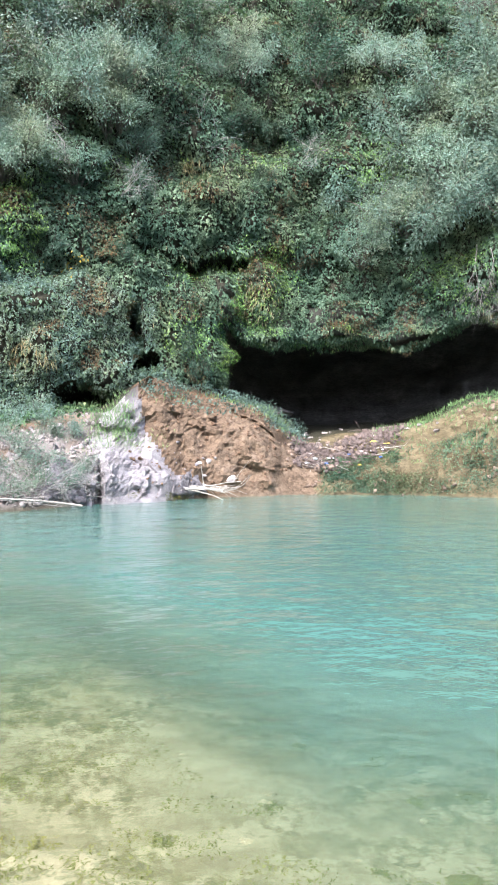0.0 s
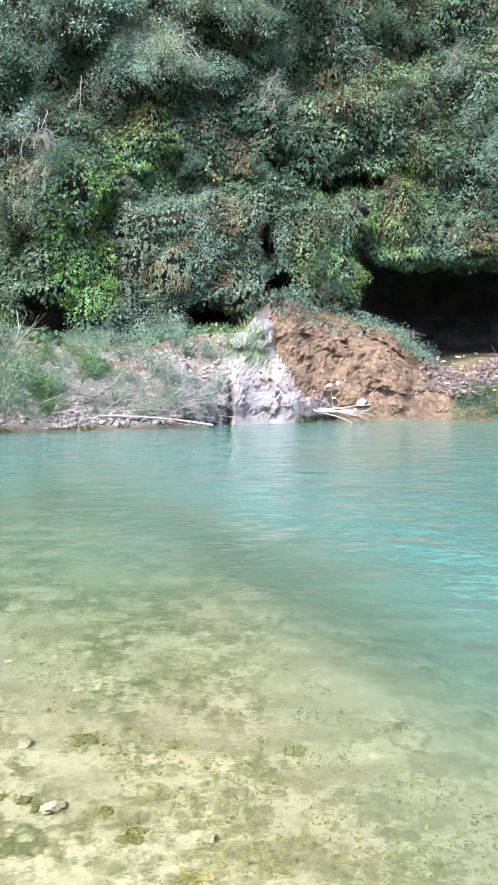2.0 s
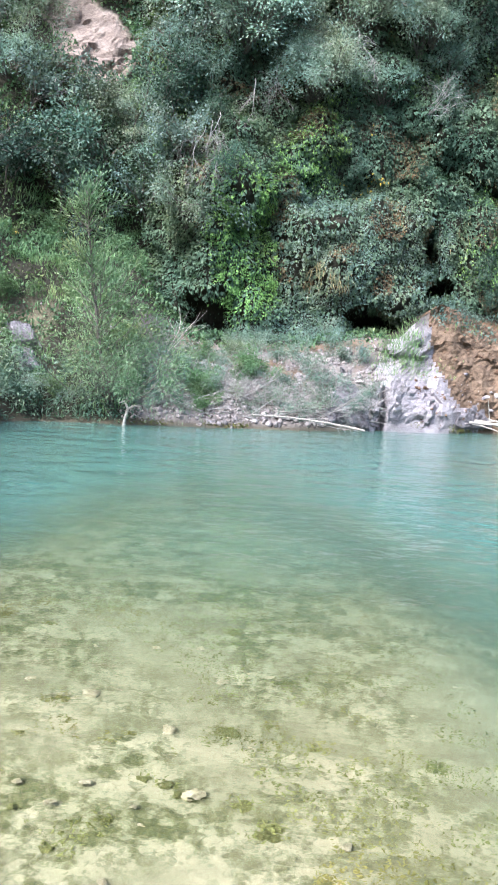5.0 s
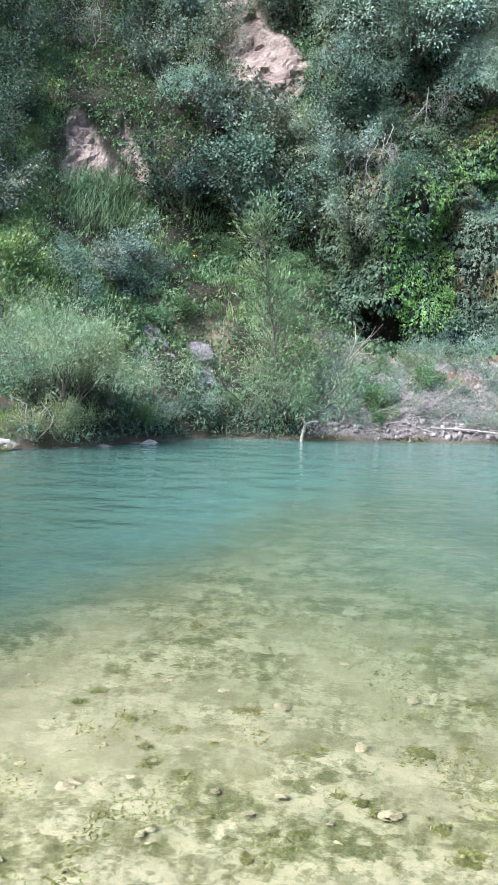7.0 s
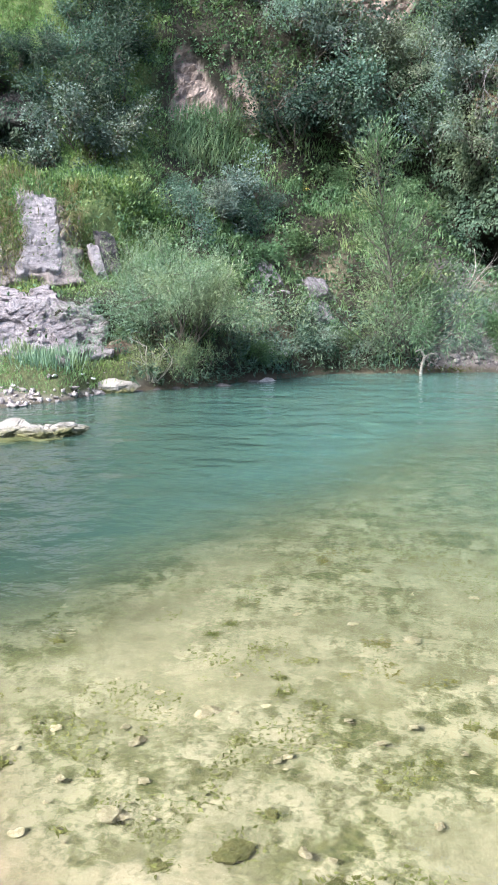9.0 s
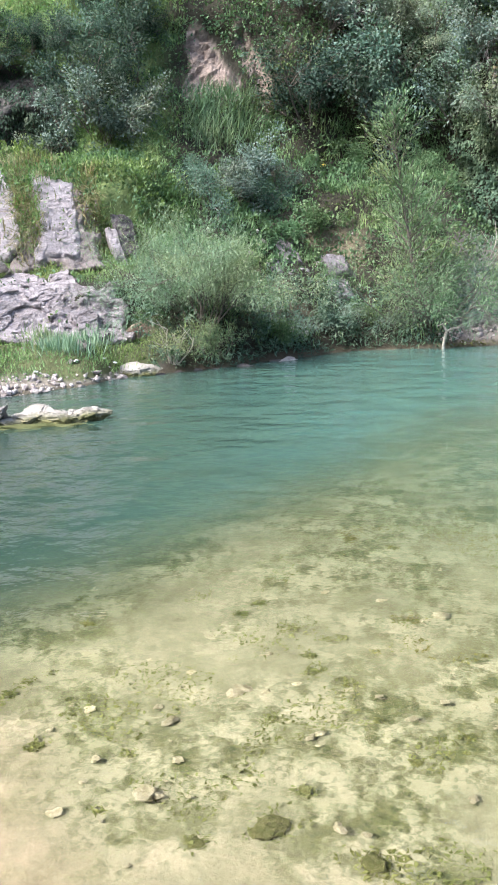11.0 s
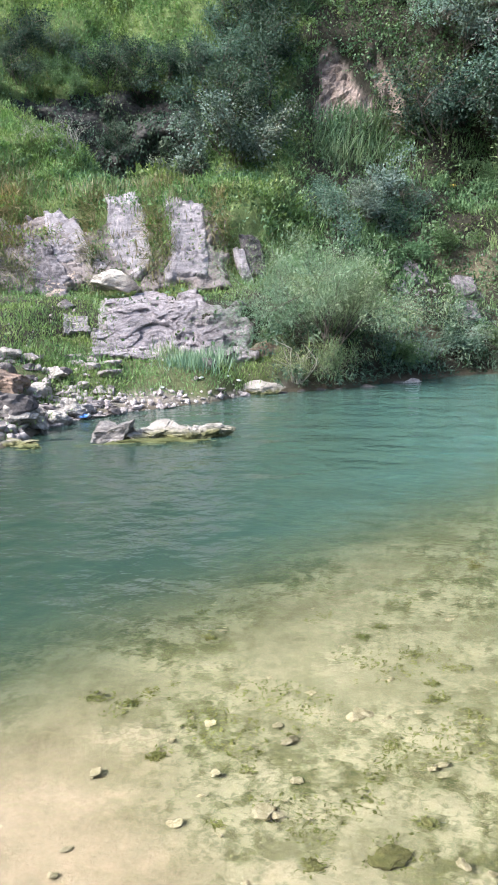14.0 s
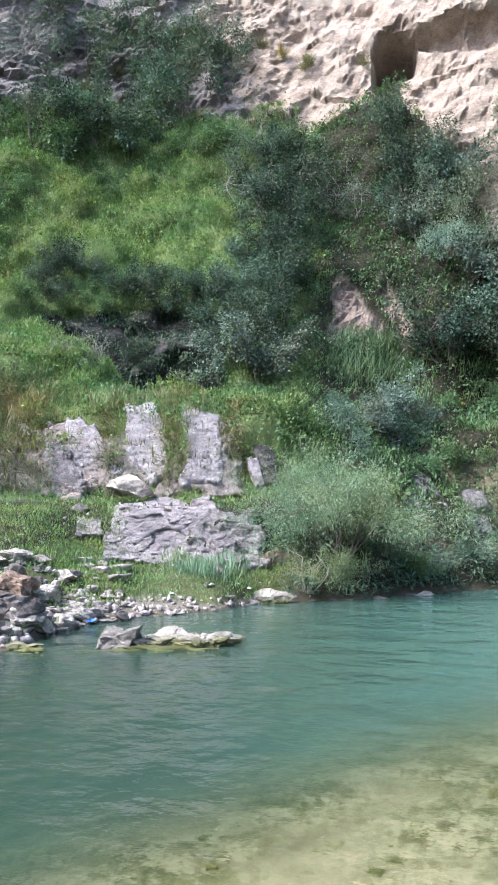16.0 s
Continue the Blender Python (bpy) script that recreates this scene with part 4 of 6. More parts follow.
foliage("moss_patch", (box(cell_az, -9.8, -4.8, 0.7) + 0.35 * box(cell_az, -22, -10, 0.7)) * box(cell_v, 0.03, 1.3, 0.05) * smooth(-0.8, -0.3, n2), 3000, (0.03, 0.075), 0.5, IVY, "dark green moss on the clay bank at the water", "moss", 0.12, 0.2, 0.8)
foliage("shore_moss", box(cell_az, 3.5, 24.6, 0.4) * box(cell_v, -0.02, 0.1, 0.04) * smooth(-0.3, 0.3, n2), 1600, (0.03, 0.07), 0.5, ALGA, "olive moss along the waterline of the bank", "moss", 0.1, 0.2, 0.8)
foliage("low_herbs", box(cell_az, 9.3, 24.5, 0.5) * box(cell_v, 1.9, 3.0, 0.15), 130, (0.06, 0.14), 0.6, HERB, "green herbs along the foot of the creeper wall", "herbs", 0.25, -0.2, 1.0, 0.6)
foliage("dry_scrub", box(cell_az, 9.5, 24.5, 0.5) * box(cell_v, 0.12, 2.2, 0.12) * (0.25 + 0.75 * smooth(-0.05, 0.35, n1)), 210, (0.04, 0.1), 0.3, GREY_IVY, "sparse grey-green scrub on the stony bank", "scrub", 0.35, -0.3, 0.8, 0.7)


# ---- shrubs and trees ----
def wander(r, start, heading, length, steps, bend, sag=0.0):
    pts, d = [np.array(start, float)], unit(np.array(heading, float))
    for _ in range(steps):
        d = unit(d + r.normal(0, bend, 3) + [0, 0, sag])
        pts.append(pts[-1] + d * length / steps)
    return np.array(pts), d


def grow(r, start, heading, length, radius, depth, spread, bend, sag, kids, tubes, tips):
    steps = 6 if depth else 3
    pts, _ = wander(r, start, heading, length, steps, bend, sag)
    tubes.append((pts if depth else pts[[0, 1, 3]], radius, radius * 0.4))
    if depth == 0:
        for f in (1, 2, 3):
            tips.append((pts[f], unit(pts[f] - pts[f - 1])))
        return
    for _ in range(kids):
        i = r.integers(2, 7)
        d = unit(pts[i] - pts[i - 1])
        grow(r, pts[i], d + r.normal(0, spread, 3), length * r.uniform(0.45, 0.7), radius * 0.5, depth - 1, spread, bend, sag, kids, tubes, tips)


def plant(name, seed, stems, height, splay, radius, depth, kids, spread, leaf, per_tip, mat, droop=0.0, sag=0.0, bend=0.16, cluster=0.12, bark=None):
    """A shrub or tree: an Empty at its foot, its stems, and a crown of leaves set round the twigs. leaf: length and width."""
    r = np.random.default_rng(seed)
    root = new(name)
    tips, all_tubes = [], []
    for _ in range(stems):
        a = r.uniform(0, 2 * np.pi)
        tubes = []
        h = unit(np.array([math.cos(a) * splay, math.sin(a) * splay, 1.0]))
        grow(r, r.normal(0, 0.06, 3) * [1, 1, 0] - [0, 0, 0.15], h, height * r.uniform(0.55, 0.8), radius, depth, spread, bend, sag, kids, tubes, tips)
        all_tubes.append(tubes)
    for tubes in all_tubes:
        piece("stem", tube_mesh("stem", tubes[:1], 5), bark or BARK, root)
    fine = [t for tubes in all_tubes for t in tubes[1:]]
    tagged(piece("brushwood", tube_mesh("brushwood", fine, 3), bark or BARK, root), kind="stuff")
    if per_tip:
        at = np.repeat(np.array([t[0] for t in tips]), per_tip, 0)
        d = np.repeat(np.array([t[1] for t in tips]), per_tip, 0)
        k = len(at)
        off = r.normal(0, cluster, (k, 3))
        along = d * 0.5 + unit(off) * 0.9 + [0, 0, -droop] + r.normal(0, 0.2, (k, 3))
        s = r.uniform(0.65, 1.2, k)
        piece("crown", leaf_mesh("crown", at + off, along, r.normal(0, 0.45, (k, 3)) + [0, 0, 1.0], s * leaf[0], s * leaf[1]), mat, root)
    return root


def umbrella(name, seed, mat):
    """A shrub with bare bent stems that carry a shallow dome of leafy pads."""
    r = np.random.default_rng(seed)
    root = new(name)
    pads, tubes = [], []
    for i in range(34):
        a, d = r.uniform(0, 2 * np.pi), math.sqrt(r.random())
        top = np.array([math.cos(a) * d * 1.25, math.sin(a) * d * 0.95, 0.95 + 0.75 * math.sqrt(max(0.0, 1 - d * d)) + r.normal(0, 0.16)])
        k = np.linspace(0, 1, 6)[:, None]
        path = top * k * [1, 1, 0] + [0, 0, 1] * (top[2] * k ** 0.75) + r.normal(0, 0.05, (6, 3)) * k - [0, 0, 0.1]
        tubes.append((path, 0.02, 0.006))
        pads.append(path[-1])
    for t in tubes[:4]:
        piece("stem", tube_mesh("stem", [(t[0], 0.032, 0.01)], 5), BARK, root)
    tagged(piece("brushwood", tube_mesh("brushwood", tubes[4:], 3), BARK, root), kind="stuff")
    at = np.repeat(np.array(pads), 150, 0)
    k = len(at)
    off = r.normal(0, 1, (k, 3)) * [0.18, 0.18, 0.09]
    along = unit(off) + [0, 0, -0.15] + r.normal(0, 0.25, (k, 3))
    s = r.uniform(0.65, 1.25, k)
    piece("crown", leaf_mesh("crown", at + off, along, r.normal(0, 0.35, (k, 3)) + [0, 0, 1.0], s * 0.066, s * 0.028), mat, root)
    return root


GREY_BARK = material("pale_grey_bark", bark_build((0.18, 0.16, 0.15), (0.38, 0.355, 0.335)))
KINDS = {
    "bush": [plant("bush", 10 + i, 4, 1.9, 0.55, 0.035, 2, 4, 0.6, (0.085, 0.048), 18, BUSH, 0.3, cluster=0.115) for i in range(3)],
    "dark_bush": [plant("dark_bush", 90 + i, 4, 1.9, 0.55, 0.035, 2, 4, 0.6, (0.085, 0.048), 18, DARK_LEAF, 0.3, cluster=0.115) for i in range(2)],
    "feathery_bush": [plant("feathery_bush", 20 + i, 4, 2.0, 0.7, 0.03, 2, 4, 0.55, (0.085, 0.024), 30, FEATHER, 0.3, 0.02, cluster=0.12) for i in range(3)],
    "silver_bush": [plant("silver_bush", 30 + i, 4, 1.8, 0.5, 0.03, 2, 4, 0.55, (0.10, 0.058), 13, SILVER, 0.25, cluster=0.11) for i in range(2)],
    "twiggy_bush": [plant("twiggy_bush", 40 + i, 5, 2.0, 0.8, 0.022, 2, 5, 0.7, (0.07, 0.035), 4, GREY_IVY, 0.3, -0.06, 0.25, bark=GREY_BARK) for i in range(3)],
    "grey_shrub": [plant("grey_shrub", 50 + i, 7, 0.95, 0.7, 0.012, 2, 3, 0.45, (0.085, 0.02), 8, FEATHER, 0.1, cluster=0.08) for i in range(2)],
    "umbrella_bush": [umbrella("umbrella_bush", 80 + i, MINT) for i in range(2)],
    "leafy_shrub": [plant("leafy_shrub", 60 + i, 6, 0.9, 0.7, 0.014, 2, 3, 0.5, (0.075, 0.036), 18, LEAFY, 0.2, cluster=0.1) for i in range(2)],
}
LABELS = {
    "dark_bush": "dense blackish-green bush in the shade of the cliff", "bush": "dense dark green broadleaved bush growing from the cliff", "feathery_bush": "pale grey-green bush with feathery leaves on the cliff",
    "silver_bush": "shrub with pale silvery leaves above the slope", "twiggy_bush": "half-bare grey shrub with tangled twigs on the cliff",
    "umbrella_bush": "pale mint-green shrub with an umbrella-like crown on bare stems", "grey_shrub": "low grey-green shrub on the stony bank", "leafy_shrub": "low bright green leafy shrub on the slope",
}
used = {}
placed = []


def set_plant(kind, at, size, lean=(0, 0), group="shrubs of the gorge"):
    """Puts one plant of a kind at a place: the first time the model itself, then copies."""
    models = KINDS[kind]
    i = int(rng.integers(len(models)))
    m = Matrix.Translation(at) @ Matrix.Rotation(lean[0], 4, (lean[1], lean[2], 0) if len(lean) == 3 else "X") @ pose(0, 0, 0, 0, 0, rng.uniform(0, 360)) @ Matrix.Scale(size, 4)
    if (kind, i) not in used:
        used[kind, i] = models[i]
        models[i].matrix_basis = m
        ob = tagged(models[i], LABELS[kind], "bush", group)
    else:
        ob = copy_thing(used[kind, i], m)
        ob.scale = (size, size, size)
    placed.append(at)
    return ob


# open patches where no shrub stands: the rock scars and the reed bed
CLEARINGS = ((33.2, 41.8, 4.4, 9.6), (34.4, 41.8, 9.0, 10.4), (24.7, 29.6, 8.2, 11.8), (32.5, 38.0, 14.0, 19.0), (28.0, 31.2, 9.0, 13.0), (40.0, 46.0, 14.5, 18.0))


def cover(kinds, az, z, spacing, size, tries, low=2.6, out=0.0, avoid=True):
    """Sets shrubs at random over a stretch of the face, leaning out from it."""
    for _ in range(tries):
        a, h = rng.uniform(*az), rng.uniform(*z)
        p = spot(a, h, low)
        if avoid and any(bare_rock(np.array([a]), p[2:3] + up, p[None])[0] > 0.3 for up in (0.0, 1.0)):
            continue
        if any(a0 < a < a1 and z0 < h < z1 for a0, a1, z0, z1 in CLEARINGS):
            continue
        if (a < 40 and carved(np.array([a]), p[2:3], np.array([9.0]))[0] > 0.3) or any(np.linalg.norm(p - q) < spacing for q in placed):
            continue
        away = radians(a)
        tilt = rng.uniform(0.25, 0.75)
        kind = kinds[int(rng.integers(len(kinds)))]
        # the axis about which a plant leans towards the river
        set_plant(kind, p + np.array([math.sin(away), -math.cos(away), 0]) * out, rng.uniform(*size), (tilt, math.cos(away), math.sin(away)))


def single(kind, az, z, size, tilt=0.5, low=2.6):
    p = spot(az, z, low)
    a = radians(az)
    return set_plant(kind, p, size, (tilt, math.cos(a), math.sin(a)))


# pale crowns that stand out of the cliff
for a, h, s in ((19.03, 10.09, 1.5), (16.94, 10.46, 1.2), (14.85, 8.74, 0.95), (32.54, 8.97, 0.8), (24.59, 6.72, 0.7), (14.7, 8.73, 0.85), (10.49, 8.8, 0.85), (7.91, 10.7, 0.8), (-6.91, 6.96, 0.9), (-9.64, 8.05, 1.0), (-11.99, 9.5, 1.15), (-13.97, 11.16, 1.1), (-10.98, 11.7, 0.9), (14.02, 9.16, 0.9), (8.67, 10.46, 1.0)):
    single("umbrella_bush", a, h, s, 0.55, 5.0)
# overhanging feathery trees beside the cave
for a, h, s in ((-8.2, 8.2, 1.15), (-11.0, 8.6, 1.4), (-13.6, 9.2, 1.5), (-15.6, 8.3, 1.2), (-10.2, 10.8, 1.3), (-13.0, 11.8, 1.5), (-16.2, 11.5, 1.5), (-17.5, 9.5, 1.4), (-14.6, 13.6, 1.3), (-9.0, 13.8, 1.0)):
    single("feathery_bush", a, h, s, 0.9)
# umbrella-like shrubs and thickets above the creeper wall
for a, h, s in ((18.6, 10.4, 1.35), (17.4, 10.8, 1.2), (14.3, 9.4, 1.1), (15.2, 10.0, 0.9), (8.9, 10.9, 1.2), (10.3, 11.6, 1.1), (7.6, 11.6, 1.0), (0.6, 13.2, 1.0), (1.9, 13.6, 0.8)):
    single("feathery_bush", a, h, s, 0.8)
cover(["twiggy_bush", "silver_bush", "silver_bush", "umbrella_bush", "feathery_bush"], (6, 24), (8.8, 17), 1.15, (0.7, 1.15), 190)
cover(["bush", "twiggy_bush", "bush"], (-20, 7), (10.5, 18), 1.5, (0.6, 1.05), 130)
cover(["bush"], (-18, 24), (5.5, 11), 1.7, (0.35, 0.6), 60)
# thicket of the upper slope
cover(["bush", "silver_bush", "silver_bush", "feathery_bush", "dark_bush"], (20.5, 34.5), (4.9, 12.0), 1.15, (0.75, 1.25), 260)
for a, h, s in ((43.6, 9.0, 1.0), (42.3, 11.0, 1.1), (44.0, 12.2, 1.0), (41.6, 13.2, 1.0)):
    single("dark_bush", a, h, s, 0.5, 5.0)
cover(["dark_bush", "dark_bush", "bush", "twiggy_bush"], (32, 45.5), (7.6, 18), 1.2, (0.75, 1.2), 260)
cover(["dark_bush", "dark_bush", "bush", "silver_bush"], (40.5, 46), (5.2, 8.5), 1.0, (0.6, 0.85), 60)
cover(["bush", "silver_bush"], (34.5, 39.6), (3.0, 3.8), 0.8, (0.4, 0.62), 50)
single("silver_bush", 35.0, 4.0, 0.75, 0.4)
cover(["dark_bush", "leafy_shrub", "leafy_shrub"], (44, 59.5), (7.5, 8.6), 0.8, (0.45, 0.75), 80)
cover(["dark_bush", "twiggy_bush"], (45.5, 57.5), (5.1, 5.7), 0.9, (0.3, 0.55), 30)
cover(["dark_bush"], (45, 58), (7.2, 7.8), 0.7, (0.4, 0.65), 60)
cover(["leafy_shrub", "leafy_shrub", "leafy_shrub", "bush"], (41, 62), (14.0, 16.4), 1.0, (0.9, 1.5), 70, avoid=False)
cover(["leafy_shrub", "twiggy_bush", "bush"], (46, 62), (17.5, 22), 1.7, (0.7, 1.2), 40, avoid=False)
for a, h, s in ((46.4, 4.9, 0.85), (45.3, 5.2, 0.85), (47.3, 4.9, 0.7), (44.3, 4.9, 0.8), (48.2, 4.8, 0.55)):
    single("silver_bush", a, h, s, 0.4)
# slope and bank
cover(["leafy_shrub"], (24.5, 36), (2.4, 4.8), 0.9, (0.45, 0.8), 36, 1.0)
cover(["leafy_shrub"], (41, 63), (4.5, 15), 1.6, (0.5, 0.9), 50, 4.0)
cover(["grey_shrub"], (10.6, 24), (0.35, 1.9), 0.6, (0.35, 0.8), 170, 0.1)
cover(["grey_shrub", "grey_shrub", "leafy_shrub"], (16.0, 24.6), (0.3, 1.7), 0.42, (0.35, 0.75), 150, 0.1)
cover(["grey_shrub"], (12, 24), (1.7, 2.2), 0.8, (0.5, 0.8), 20, 0.2)
cover(["leafy_shrub", "grey_shrub"], (25, 36.5), (0.2, 0.8), 0.65, (0.5, 0.85), 50, 0.1)
cover(["bush"], (1.5, 4.5), (3.1, 4.2), 0.8, (0.35, 0.5), 12)

KINDS["willow"] = [plant("willow", 71, 15, 2.8, 0.56, 0.022, 2, 5, 0.36, (0.095, 0.014), 42, WILLOW, 0.25, 0.0, 0.14, 0.10)]
LABELS["willow"] = "round pale green willow bush leaning over the water"
b = spot(39.5, 0.5, 0.0)
set_plant("willow", b, 0.78, (0.03, 0.75, 0.65), "willows")


def sapling(at, height, seed):
    """A slim young tree with a clear spire, thin rising side shoots and narrow leaves."""
    r = np.random.default_rng(seed)
    root = new("sapling")
    main, _ = wander(r, (0, 0, -0.2), (-0.2, -0.08, 1), height, 14, 0.05, 0.06)
    tips = []
    trunk = piece("trunk", tube_mesh("trunk", [(main, 0.045, 0.008)], 6), BARK, root)
    tubes = []
    for _ in range(72):
        i = int(r.integers(2, 14))
        a = r.uniform(0, 2 * np.pi)
        up = i / 14
        ln = (2.2 - 1.65 * up) * r.uniform(0.45, 1.1)
        pts, d = wander(r, main[i] + (main[min(i + 1, 14)] - main[i]) * r.random(), (math.cos(a), math.sin(a), 0.4 + 0.7 * up), ln, 6, 0.12, 0.05)
        tubes.append((pts, 0.012, 0.004))
        for f in (2, 3, 4, 5, 6):
            tips.append((pts[f], unit(pts[f] - pts[f - 1])))
    tips += [(main[j], np.array([0, 0, 1.0])) for j in (10, 11, 12, 13, 14)]
    tagged(piece("brushwood", tube_mesh("brushwood", tubes, 4), BARK, trunk), kind="stuff")
    at_l = np.repeat(np.array([t[0] for t in tips]), 13, 0)
    d = np.repeat(np.array([t[1] for t in tips]), 13, 0)
    k = len(at_l)
    off = r.normal(0, 0.11, (k, 3))
    s = r.uniform(0.6, 1.2, k)
    piece("crown", leaf_mesh("crown", at_l + off, d * 0.7 + unit(off) * 0.7 + [0, 0, 0.05], r.normal(0, 0.5, (k, 3)) + [0, 0, 0.8], s * 0.115, s * 0.025), SAPLING, root)
    root.matrix_basis = Matrix.Translation(at)
    return tagged(root, "slim young willow tree with narrow yellow-green leaves", "tree", "willows")


sapling(spot(25.8, 0.35, 0.0), 4.75, 4)
KINDS["bank_willow"] = [plant("bank_willow", 75, 7, 1.9, 0.9, 0.02, 2, 4, 0.4, (0.12, 0.015), 11, SAPLING, 0.1, 0.0, 0.14, 0.11)]
LABELS["bank_willow"] = "spreading willow shoots with thin leaning stems at the water"
for a, h, s in ((25.6, 0.3, 1.0), (27.6, 0.5, 1.0), (38.3, 0.25, 0.42), (39.9, 0.2, 0.42), (41.0, 0.25, 0.42)):
    set_plant("bank_willow", spot(a, h, 0.0), s, (0.2, 0.8, 0.4), "willows")

for kind, models in KINDS.items():
    for i, ob in enumerate(models):
        if (kind, i) not in used:
            for o in (*ob.children_recursive, ob):
                bpy.data.objects.remove(o)

# ---- rocks ----
def rock_mesh(name, seed, cuts=11, detail=3, flat=0.7, lump=0.05, crag=0.0):
    """An angular stone about 1 m across, cut by random planes and weathered."""
    r = np.random.default_rng(seed)
    bm = bmesh.new()
    bmesh.ops.create_icosphere(bm, subdivisions=detail, radius=0.62)
    p = np.array([v.co for v in bm.verts])
    for _ in range(cuts):
        n = unit(r.normal(0, 1, 3))
        d = r.uniform(0.24, 0.46)
        over = np.maximum(p @ n - d, 0)
        p = p - over[:, None] * n
    p = p * [1.0, r.uniform(0.65, 0.95), flat * r.uniform(0.75, 1.1)]
    p += unit(p) * (lump * fbm(p, 0.28, 3, seed * 1.7) + crag * (crags(p, 0.26, seed * 1.3) + 0.5 * crags(p, 0.11, seed * 2.1)))[:, None]
    for v, c in zip(bm.verts, p):
        v.co = c
    me = bpy.data.meshes.new(name)
    bm.to_mesh(me)
    bm.free()
    return me


def rock(name, me, mat, at, size, turn=None, label="", category="stone", group=""):
    ob = new(name, me)
    if not me.materials:
        me.materials.append(mat)
    elif me.materials[0] != mat:
        ob.material_slots[0].link = "OBJECT"
        ob.material_slots[0].material = mat
    sx = size if isinstance(size, tuple) else (size, size, size)
    ob.matrix_world = Matrix.Translation(at) @ Matrix.Rotation(radians(turn if turn is not None else rng.uniform(0, 360)), 4, "Z") @ Matrix.Rotation(rng.uniform(-0.2, 0.2), 4, "X") @ Matrix.Diagonal((*sx, 1))
    return tagged(ob, label, category, group)


def polar(az, r, z=0.0):
    return np.array([-r * math.sin(radians(az)), r * math.cos(radians(az)), z])


def slab(name, az0, az1, z0, z1, proud, mat, label, shear=0.0, seed=1, low=2.0, beds=(0.6, 0.6, 3.2), res=56, narrow=0.0, block=0.2, rough=1.15, ragged=0.13, wavy=0.07):
    """A sheet of bedrock that stands proud of the slope between two bearings and two heights, with a broken rim and fractured blocks."""
    us, ws = np.meshgrid(np.linspace(0, 1, res), np.linspace(0, 1, res))
    az = az0 + (az1 - az0) * (0.5 + (us - 0.5) * (1 - narrow * ws)) + shear * (1 - ws)
    rise = wavy * (z1 - z0) * fbm(np.stack([az[0] * 0.36, np.zeros(res), np.zeros(res)], 1), 0.8, 2, seed * 1.9)
    vs = np.array([[at_height(a, z0 + 0.5 * h, low), at_height(a, z1 + h, low)] for a, h in zip(az[0], rise)])
    v = vs[None, :, 0] * (1 - ws) + vs[None, :, 1] * ws
    base = 0.3 * face(az.ravel(), v.ravel()) + 0.7 * face(az.ravel(), v.ravel(), False)
    a = np.radians(az.ravel())
    outward = np.stack([np.sin(a) * 0.9, -np.cos(a) * 0.9, np.full(len(a), 0.42)], 1)
    rim = np.minimum.reduce([us, 1 - us, ws, 1 - ws]).ravel() + ragged * fbm(base, 0.6, 4, seed)
    h = smooth(0.0, 0.13, rim)
    q = (base + 0.12 * fbm(base, 0.4, 3, seed + 5.0)[:, None]) * np.array(beds)
    relief = 0.05 * fbm(base, 0.9, 3, seed) + rough * block * (0.09 * crags(q, block, seed, 1.2) + 0.045 * crags(q, block * 0.4, seed + 3.0, 1.2))
    top = base + outward * (h * (proud + relief) - 0.2 * (1 - h))[:, None]
    low_v = base - outward * 0.32
    g = np.arange(res * res).reshape(res, res)
    f = np.stack([g[:-1, :-1], g[:-1, 1:], g[1:, 1:], g[1:, :-1]], -1).reshape(-1, 4)
    ring = np.concatenate([g[0, :-1], g[:-1, -1], g[-1, :0:-1], g[:0:-1, 0]])
    nxt = np.roll(ring, -1)
    k = res * res
    faces = np.concatenate([f, f[:, ::-1] + k, np.stack([ring, ring + k, nxt + k, nxt], 1)])
    ob = piece(name, mesh_of(name, np.concatenate([top, low_v]), faces, False), mat)
    return tagged(ob, label, "rock", "rocks of the slope") if label else ob


outcrop = tagged(new("rock_outcrop"), "weathered pinkish-grey rock face under trailing grass", "rock", "rocks of the slope")
for i, (az0, az1, z0, z1, shear) in enumerate(((64.0, 58.6, 1.9, 3.6, -1.2), (59.6, 54.6, 1.9, 3.7, -1.2), (55.4, 50.4, 1.9, 3.75, -0.6), (51.2, 45.4, 1.9, 3.7, -0.3))):
    slab("rock_band", az0, az1, z0, z1, 0.07, PINK_ROCK, "", shear, 21 + i * 5, res=60, ragged=0.25).parent = outcrop
slab("rock_slab", 49.25, 46.3, 1.95, 4.0, 0.13, WHITE_LILAC, "tall whitish limestone slab standing out of the green slope", 0.0, 2, res=70, ragged=0.1)
slab("rock_slab", 53.3, 50.2, 2.15, 4.15, 0.12, WHITE_LILAC, "pale lilac-white limestone slab between tufts of grass", -0.9, 1, res=70, narrow=0.4, ragged=0.12)
slab("rock_slab", 56.7, 53.4, 2.3, 3.85, 0.11, WHITE_LILAC, "broken pale limestone slab under dry grass", -1.1, 3, narrow=0.3, ragged=0.22)
slab("rock_slab", 59.0, 56.4, 1.8, 3.6, 0.11, OUTCROP, "slanting grey limestone band below dry grass", -2.7, 4, ragged=0.22)
slab("rock_slab", 62.9, 60.2, 2.0, 3.8, 0.11, OUTCROP, "slanting grey limestone band below dry grass", -1.6, 14, ragged=0.2)
slab("rock_slab", 57.0, 54.5, 1.75, 2.4, 0.10, CLIFF, "low beige rock at the foot of the slabs", -0.3, 15, res=40, ragged=0.2)
